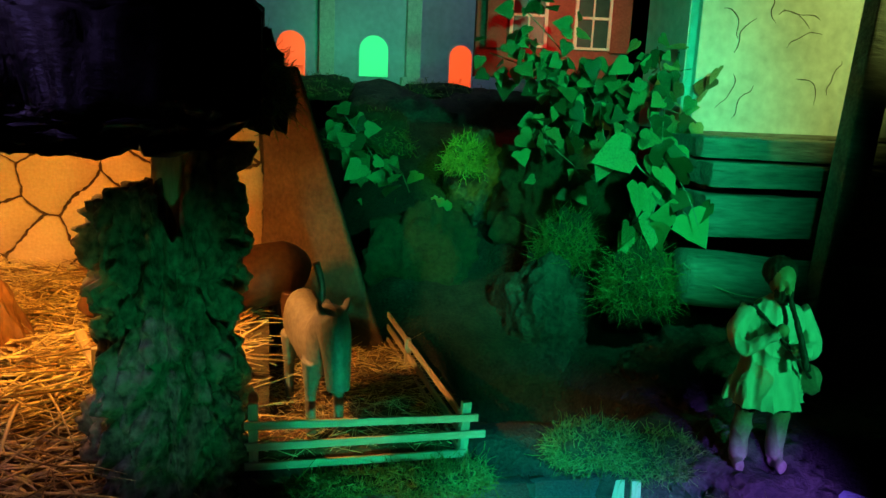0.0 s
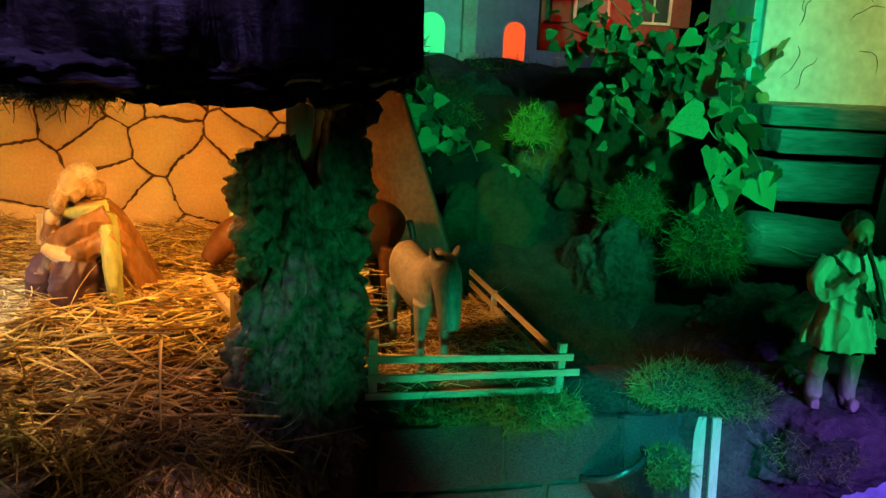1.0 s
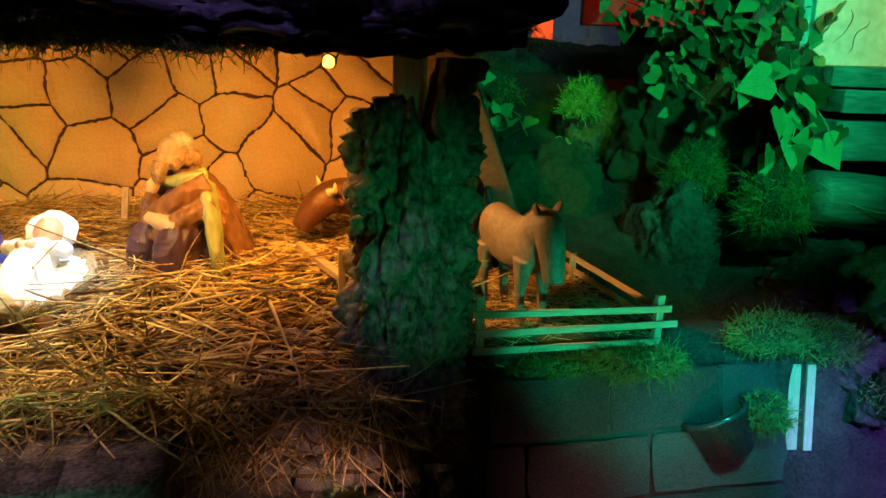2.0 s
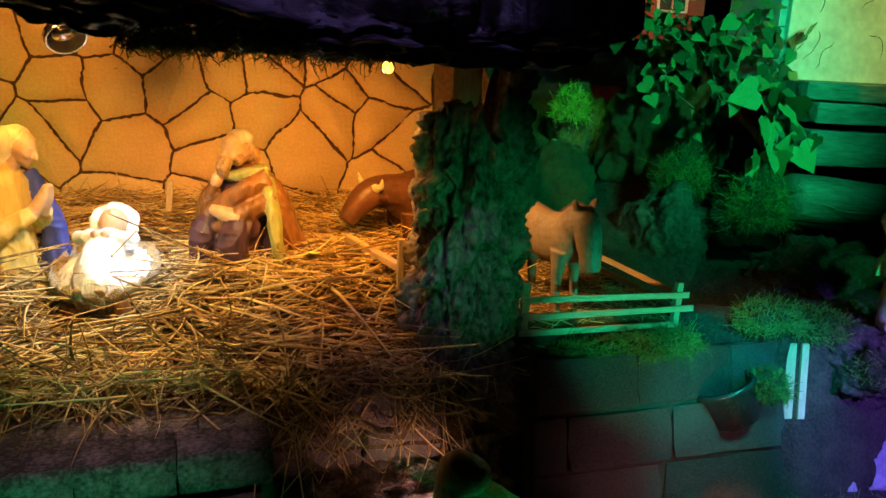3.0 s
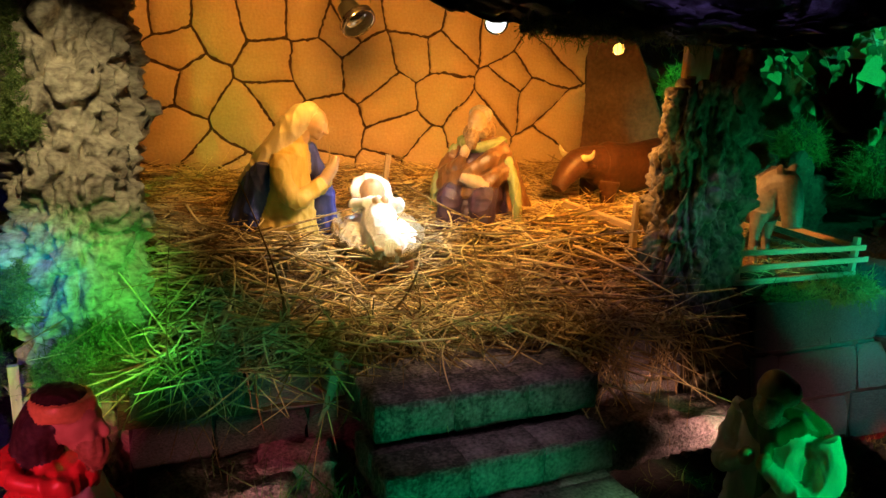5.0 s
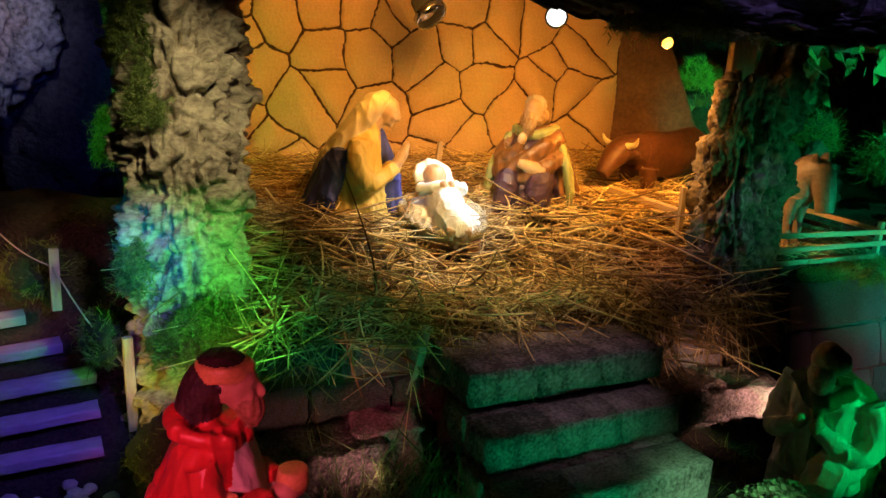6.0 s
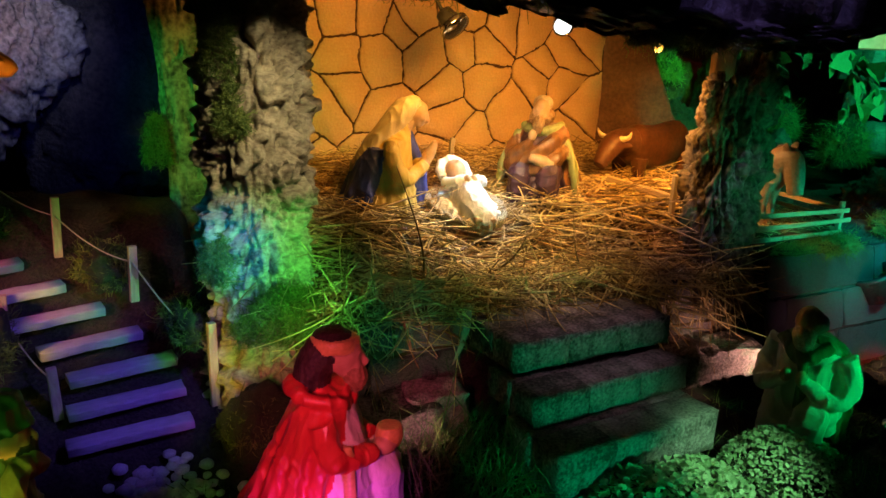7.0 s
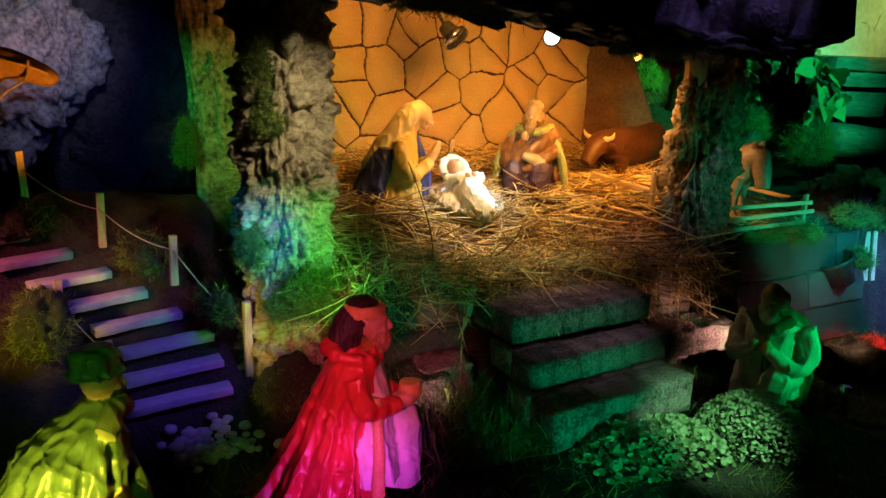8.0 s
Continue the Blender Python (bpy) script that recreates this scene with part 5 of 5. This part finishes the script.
limb(bm, [(0.010, -0.014, 0.180), (-0.002, -0.008, 0.178), (-0.002, 0.008, 0.178), (0.010, 0.014, 0.180)], [0.010, 0.014, 0.014, 0.010], 5, 14)
ball(bm, (0.012, 0, 0.200), (0.0195, 0.0180, 0.0145), 4)
limb(bm, [(0.040, 0, 0.176), (0.046, 0, 0.164), (0.046, 0, 0.150)], [0.010, 0.011, 0.005], 5, 14)
limb(bm, [(0.018, -0.016, 0.180), (0.034, -0.012, 0.170)], [0.006, 0.007], 5, 10)
limb(bm, [(0.018, 0.016, 0.180), (0.034, 0.012, 0.170)], [0.006, 0.007], 5, 10)
figurine("kneeling_man_figurine", bm, [F_PURPLE, F_BROWN, F_OLIVE, F_SKIN, F_GREY, F_BEARD], pose(-0.580, 1.005, 0.290, 0, 0, 226), "figurine of a kneeling bearded man in a tawny cloak", 1.05)

# manger and child
CRIB = pose(-0.770, 0.962, 0.286, 0, 9, -96)
manger = tagged(new("manger"), "oval wicker manger on brown wooden legs, set in the straw", "manger")
manger.matrix_basis = CRIB
bm = bmesh.new()
prof = [(0.66, 0), (0.86, 0.010), (1.0, 0.030), (1.05, 0.044), (0.99, 0.047), (0.86, 0.034)]
ring_tube(bm, [[(0.006 + r * 0.092 * math.cos(2 * math.pi * k / 64) * (1 + 0.03 * (k % 2)), r * 0.066 * math.sin(2 * math.pi * k / 64) * (1 + 0.03 * (k % 2)), z + 0.004 * math.sin(k * 2.4 + r * 9)) for k in range(64)] for r, z in prof])
part("basket", bm, F_WICKER, manger, "pale wicker basket")
for x, y in ((0.078, 0.030), (0.078, -0.030), (-0.06, 0.034), (-0.06, -0.034)):
    bm = bmesh.new()
    limb(bm, [(x * 1.08, y * 1.2, -0.012), (x, y, 0.024)], [0.011, 0.012], 0, 10)
    part("leg", bm, F_BROWN, manger, "brown wooden leg")
bm = bmesh.new()
loft(bm, [(0.004, 0, 0.026, 0.084, 0.058), (0.004, 0, 0.040, 0.082, 0.058), (0.006, 0, 0.050, 0.064, 0.046), (0.010, 0, 0.054, 0.020, 0.014)], 0, 56, 13, 0.09)
limb(bm, [(-0.030, 0, 0.058), (0.005, 0, 0.062), (0.045, 0, 0.052), (0.080, 0, 0.040), (0.098, 0, 0.030)], [0.024, 0.033, 0.036, 0.034, 0.018], 0, 28, 0.8)
for q in (-1, 1):
    limb(bm, [(-0.028, q * 0.026, 0.066), (-0.006, q * 0.034, 0.078), (0.014, q * 0.010, 0.092)], [0.011, 0.011, 0.008], 0, 12)
    ball(bm, (0.018, q * 0.006, 0.094), (0.008, 0.006, 0.007), 1)
    limb(bm, [(0.086, q * 0.012, 0.050), (0.104, q * 0.013, 0.046)], [0.009, 0.007], 1, 10)
ball(bm, (-0.056, 0, 0.082), (0.023, 0.0195, 0.022), 1, (0, -22, 0))
limb(bm, [(-0.050, 0, 0.103), (-0.045, 0, 0.104)], [0.0045, 0.003], 1, 8)
limb(bm, [(-0.052, -0.026, 0.070), (-0.074, -0.022, 0.086), (-0.082, 0, 0.094), (-0.074, 0.022, 0.086), (-0.052, 0.026, 0.070)], [0.008, 0.011, 0.012, 0.011, 0.008], 0, 14)
ball(bm, (-0.070, 0, 0.072), (0.022, 0.028, 0.022), 0)
figurine("child_figurine", bm, [F_WHITE, F_SKIN], CRIB, "figurine of a swaddled child lying in the manger", crease=0.9)

# ox
bm = bmesh.new()
limb(bm, [(-0.13, 0, 0.092), (-0.10, 0, 0.100), (-0.03, 0, 0.092), (0.04, 0, 0.098), (0.075, 0, 0.098)], [0.020, 0.043, 0.044, 0.042, 0.024], 0, 24, 0.8)
for x in (-0.105, 0.05):
    for s in (-1, 1):
        limb(bm, [(x, s * 0.022, 0.075), (x + 0.004, s * 0.024, 0.035), (x, s * 0.024, 0)], [0.019, 0.010, 0.009], 0)
limb(bm, [(0.06, 0, 0.105), (0.10, 0, 0.108), (0.125, 0, 0.095), (0.150, 0, 0.066)], [0.030, 0.024, 0.021, 0.012], 0, 18)
for s in (-1, 1):
    limb(bm, [(0.112, s * 0.012, 0.116), (0.110, s * 0.032, 0.120), (0.112, s * 0.040, 0.134)], [0.006, 0.005, 0.001], 1, 8)
    limb(bm, [(0.105, s * 0.018, 0.106), (0.100, s * 0.038, 0.104)], [0.008, 0.004], 0, 8, 0.5)
limb(bm, [(-0.145, 0, 0.11), (-0.155, 0, 0.07), (-0.15, 0, 0.03)], [0.006, 0.005, 0.007], 0, 8)
figurine("ox_figurine", bm, [F_OX, F_HORN], pose(-0.272, 1.055, 0.300, 0, 0, 195), "brown painted ox figurine with pale horns standing in the stable", 1.08)

# donkey
bm = bmesh.new()
limb(bm, [(-0.075, 0, 0.092), (-0.055, 0, 0.098), (0.0, 0, 0.090), (0.045, 0, 0.096), (0.062, 0, 0.100)], [0.018, 0.034, 0.034, 0.033, 0.020], 0, 22, 0.85)
for x in (-0.055, 0.042):
    for s in (-1, 1):
        limb(bm, [(x, s * 0.017, 0.080), (x - 0.003, s * 0.019, 0.042), (x, s * 0.019, 0.006), (x + 0.004, s * 0.019, 0)], [0.016, 0.0075, 0.0065, 0.008], 0)
limb(bm, [(0.040, 0, 0.104), (0.060, 0, 0.120), (0.074, 0, 0.116), (0.084, 0, 0.086), (0.088, 0, 0.062)], [0.027, 0.023, 0.021, 0.017, 0.014], 0, 18)
for s in (-1, 1):
    limb(bm, [(0.068, s * 0.010, 0.130), (0.066, s * 0.018, 0.142), (0.070, s * 0.022, 0.150)], [0.006, 0.008, 0.002], 0, 10, 0.5)
limb(bm, [(0.02, 0, 0.122), (0.050, 0, 0.138), (0.070, 0, 0.134)], [0.006, 0.008, 0.006], 1, 8, 0.5)
limb(bm, [(-0.085, 0, 0.105), (-0.095, 0, 0.075), (-0.09, 0, 0.045)], [0.005, 0.004, 0.007], 1, 8)
figurine("donkey_figurine", bm, [F_DONKEY, F_HAIR], pose(-0.134, 0.882, 0.266, 0, 0, -78) @ Matrix.Diagonal((0.95, 0.78, 1, 1)), "grey-brown donkey figurine with lowered head standing in the pen", 1.17)

# standing shepherd playing a pipe
bm = bmesh.new()
for s in (-1, 1):
    limb(bm, [(0.0, s * 0.022, 0.110), (0.004, s * 0.024, 0.075)], [0.015, 0.013], 2)
    limb(bm, [(0.004, s * 0.025, 0.080), (0.0, s * 0.026, 0.045), (0.002, s * 0.027, 0.012)], [0.015, 0.015, 0.011], 3)
    limb(bm, [(-0.006, s * 0.027, 0.008), (0.022, s * 0.031, 0.007)], [0.011, 0.009], 3, 12, 0.8)
loft(bm, [(0, 0, 0.088, 0.044, 0.054), (0, 0, 0.105, 0.040, 0.050), (0, 0, 0.135, 0.031, 0.038), (0, 0, 0.150, 0.028, 0.034), (0.002, 0, 0.185, 0.030, 0.040), (0.002, 0, 0.212, 0.022, 0.034), (0.002, 0, 0.224, 0.010, 0.012)], 0, 44, 8, 0.10)
for s in (-1, 1):
    limb(bm, [(0.002, s * 0.036, 0.208), (0.006, s * 0.054, 0.178), (0.024, s * 0.046, 0.162), (0.046, s * 0.014, 0.180 - 0.012 * s)], [0.013, 0.013, 0.011, 0.008], 0)
    ball(bm, (0.048, s * 0.012, 0.182 - 0.012 * s), (0.009, 0.008, 0.008), 1)
limb(bm, [(0.030, 0, 0.232), (0.052, 0.010, 0.190), (0.064, 0.018, 0.150)], [0.003, 0.004, 0.005], 4, 10)
limb(bm, [(0.010, -0.038, 0.215), (0.034, 0, 0.175), (0.030, 0.046, 0.130)], [0.004, 0.004, 0.004], 4, 8, 0.5)
ball(bm, (0.014, 0.058, 0.122), (0.016, 0.014, 0.020), 3)
face(bm, (0.008, 0, 0.244), 0.0225, 1, 8)
ball(bm, (0.0, 0, 0.253), (0.022, 0.022, 0.020), 4)
ball(bm, (0.018, 0, 0.230), (0.011, 0.013, 0.013), 4)
figurine("shepherd_figurine", bm, [F_TUNIC, F_SKIN, F_HAIR, F_BOOT, F_HAIR], pose(0.382, 0.705, 0.252, 0, 0, 258) @ Matrix.Diagonal((1, 0.87, 1, 1)), "painted figurine of a standing shepherd in a pale tunic and boots", 0.95)

# kneeling old shepherd with hands to his chest
bm = bmesh.new()
limb(bm, [(-0.028, -0.026, 0.02), (0.020, -0.026, 0.016)], [0.022, 0.020], 0)
limb(bm, [(0.0, 0.026, 0.085), (0.050, 0.028, 0.082), (0.052, 0.028, 0.035), (0.050, 0.028, 0.0)], [0.028, 0.024, 0.020, 0.020], 0)
limb(bm, [(0.0, -0.026, 0.085), (0.018, -0.028, 0.045), (0.012, -0.028, 0.008)], [0.028, 0.024, 0.022], 0)
loft(bm, [(-0.004, 0, 0.05, 0.040, 0.046), (0, 0, 0.085, 0.038, 0.044), (0.008, 0, 0.13, 0.034, 0.044), (0.014, 0, 0.165, 0.028, 0.042), (0.020, 0, 0.185, 0.013, 0.016)], 0, 40, 5, 0.05)
loft(bm, [(-0.030, 0, 0.03, 0.026, 0.050), (-0.026, 0, 0.08, 0.026, 0.052), (-0.014, 0, 0.13, 0.028, 0.052), (0.0, 0, 0.170, 0.030, 0.046), (0.014, 0, 0.190, 0.020, 0.024)], 1, 40, 7, 0.07)
limb(bm, [(0.02, 0.030, 0.180), (0.040, 0.004, 0.158), (0.026, -0.036, 0.180)], [0.011, 0.013, 0.011], 1, 12, 0.7)
limb(bm, [(0.040, 0.004, 0.158), (0.044, 0.008, 0.10), (0.040, 0.012, 0.05)], [0.010, 0.012, 0.014], 1, 12, 0.6)
for s in (-1, 1):
    limb(bm, [(0.010, s * 0.044, 0.168), (0.008, s * 0.056, 0.125), (0.034, s * 0.046, 0.108), (0.052, s * 0.012, 0.132)], [0.015, 0.015, 0.013, 0.009], 0)
    ball(bm, (0.054, s * 0.010, 0.136), (0.010, 0.008, 0.010), 2)
face(bm, (0.034, 0, 0.208), 0.0235, 2, 22)
ball(bm, (0.044, 0, 0.192), (0.014, 0.015, 0.022), 3)
ball(bm, (0.024, 0, 0.206), (0.020, 0.0215, 0.016), 3)
figurine("kneeling_shepherd_figurine", bm, [F_TUNIC, F_GREEN, F_SKIN, F_GREY], pose(-0.362, 0.512, -0.030, 0, 0, 196), "painted figurine of a kneeling bald old shepherd with dark shawl", 1.17)

# kneeling king in a red cloak
bm = bmesh.new()
loft(bm, [(-0.044, 0, 0.0, 0.078, 0.060), (-0.034, 0, 0.03, 0.064, 0.054), (-0.018, 0, 0.08, 0.050, 0.048), (-0.006, 0, 0.13, 0.040, 0.046), (0.002, 0, 0.165, 0.032, 0.042), (0.010, 0, 0.190, 0.018, 0.022)], 0, 72, 11, 0.13)
limb(bm, [(0.0, 0.012, 0.085), (0.052, 0.016, 0.092), (0.062, 0.016, 0.050), (0.060, 0.016, 0.0)], [0.034, 0.030, 0.026, 0.028], 1, 20)
loft(bm, [(0.028, 0, 0.02, 0.034, 0.040), (0.020, 0, 0.08, 0.034, 0.040), (0.018, 0, 0.13, 0.030, 0.036), (0.014, 0, 0.17, 0.022, 0.03)], 1, 32, 6, 0.06)
limb(bm, [(0.030, -0.044, 0.015), (0.030, -0.044, 0.08), (0.026, -0.040, 0.14)], [0.009, 0.007, 0.006], 5, 10, 0.6)
limb(bm, [(0.0, -0.036, 0.165), (0.016, -0.040, 0.125), (0.054, -0.018, 0.122)], [0.014, 0.014, 0.010], 0)
limb(bm, [(0.0, 0.036, 0.165), (0.020, 0.040, 0.125), (0.056, 0.014, 0.122)], [0.014, 0.014, 0.010], 0)
ball(bm, (0.064, -0.010, 0.122), (0.013, 0.010, 0.010), 2)
limb(bm, [(0.068, 0, 0.118), (0.070, 0, 0.128), (0.070, 0, 0.140)], [0.012, 0.015, 0.013], 5, 14)
limb(bm, [(-0.016, -0.028, 0.186), (0.016, -0.028, 0.180), (0.030, 0.0, 0.172), (0.016, 0.028, 0.180), (-0.016, 0.026, 0.186)], [0.008] * 5, 0, 12)
limb(bm, [(-0.016, 0.026, 0.186), (-0.026, 0, 0.188), (-0.016, -0.028, 0.186)], [0.008, 0.011, 0.008], 0, 12)
face(bm, (0.022, 0, 0.218), 0.0225, 2, 6)
limb(bm, [(0.006, 0, 0.226), (-0.004, 0, 0.210), (-0.008, 0, 0.190), (-0.004, 0, 0.176)], [0.019, 0.019, 0.018, 0.010], 3, 18)
limb(bm, [(0.030, 0, 0.206), (0.036, 0, 0.194), (0.036, 0, 0.180)], [0.012, 0.012, 0.005], 6, 14)
ring_tube(bm, [[(0.014 + r * math.cos(2 * math.pi * k / 30), r * math.sin(2 * math.pi * k / 30), z) for k in range(30)] for r, z in ((0.0205, 0.226), (0.0220, 0.227), (0.0225, 0.234), (0.0215, 0.240), (0.018, 0.239))], True, 5)
ball(bm, (0.036, 0, 0.234), (0.004, 0.006, 0.006), 5)
ball(bm, (0.012, 0, 0.238), (0.019, 0.018, 0.010), 3)
figurine("kneeling_king_figurine", bm, [F_RED, F_TUNIC, F_SKIN, F_HAIR, F_PURPLE, F_GOLD, F_BEARD], pose(-1.180, 0.512, 0.040, 0, 0, -18), "figurine of a kneeling bearded king in red cloak", 1.10, crease=0.85)

# king in green with a broad hat
bm = bmesh.new()
loft(bm, [(-0.044, 0, -0.05, 0.074, 0.078), (-0.042, 0, 0.02, 0.070, 0.074), (-0.034, 0, 0.08, 0.060, 0.066), (-0.018, 0, 0.13, 0.048, 0.056), (-0.002, 0, 0.155, 0.028, 0.036), (0.006, 0, 0.175, 0.014, 0.014)], 0, 72, 11, 0.14)
limb(bm, [(-0.01, 0.044, 0.150), (0.012, 0.02, 0.118), (0.024, -0.03, 0.080), (0.022, -0.05, 0.03)], [0.014, 0.016, 0.018, 0.018], 0, 12, 0.6)
limb(bm, [(0.0, -0.046, 0.155), (0.018, -0.020, 0.168), (0.026, 0.010, 0.150)], [0.014, 0.014, 0.018], 3, 12, 0.6)
limb(bm, [(-0.01, -0.045, 0.08), (0.012, -0.055, 0.05), (0.018, -0.050, 0.01)], [0.028, 0.026, 0.024], 4, 14)
face(bm, (0.010, 0, 0.190), 0.0215, 1, 5)
ball(bm, (0.022, 0, 0.174), (0.012, 0.013, 0.015), 2)
loft(bm, [(0.006, 0, 0.200, 0.027, 0.027), (0.006, 0, 0.203, 0.028, 0.028), (0.006, 0, 0.206, 0.023, 0.023), (0.006, 0, 0.222, 0.022, 0.022), (0.006, 0, 0.227, 0.015, 0.015)], 0, 32)
figurine("standing_king_figurine", bm, [F_GREEN, F_SKIN, F_HAIR, F_OLIVE, F_YELLOW], pose(-1.484, 0.460, 0.072, 0, 0, 10), "painted figurine of a king in dark green cloak and hat", 1.06, crease=0.8)
rock("rock", (-1.51, 0.46, -0.01), (0.10, 0.09, 0.07), "dark rock under the green king", M_ROCK, 30)

# camel head and neck above the left bank
bm = bmesh.new()
limb(bm, [(-0.16, 0, -0.20), (-0.12, 0, -0.10), (-0.075, 0, -0.02), (-0.035, 0, 0.010), (0.0, 0, 0.005), (0.045, 0, -0.012), (0.058, 0, -0.022)], [0.060, 0.046, 0.034, 0.030, 0.026, 0.019, 0.010], 0, 20)
for s in (-1, 1):
    limb(bm, [(-0.045, s * 0.018, 0.030), (-0.055, s * 0.024, 0.046)], [0.007, 0.002], 0, 8)
limb(bm, [(0.022, -0.028, 0.020), (0.016, -0.030, -0.014), (-0.02, -0.036, -0.04), (-0.06, -0.04, -0.09)], [0.003, 0.003, 0.003, 0.003], 1, 8)
limb(bm, [(-0.030, -0.031, 0.020), (0.022, -0.028, 0.008), (0.05, -0.016, -0.004)], [0.003, 0.003, 0.003], 1, 8)
limb(bm, [(-0.30, 0, -0.27), (-0.22, 0, -0.22), (-0.15, 0, -0.20)], [0.07, 0.085, 0.06], 0, 20)
for x in (-0.27, -0.17):
    for s in (-1, 1):
        limb(bm, [(x, s * 0.03, -0.24), (x, s * 0.035, -0.36)], [0.022, 0.016], 0)
figurine("camel_figurine", bm, [F_CAMEL, F_GOLD], pose(-1.53, 1.30, 0.545, 0, 0, -15), "orange-lit camel figurine with gilt bridle above the bank", 1.0)
rock("rock", (-1.75, 1.36, 0.06), (0.20, 0.12, 0.14), "dark bank carrying the camel", M_ROCK, 31)
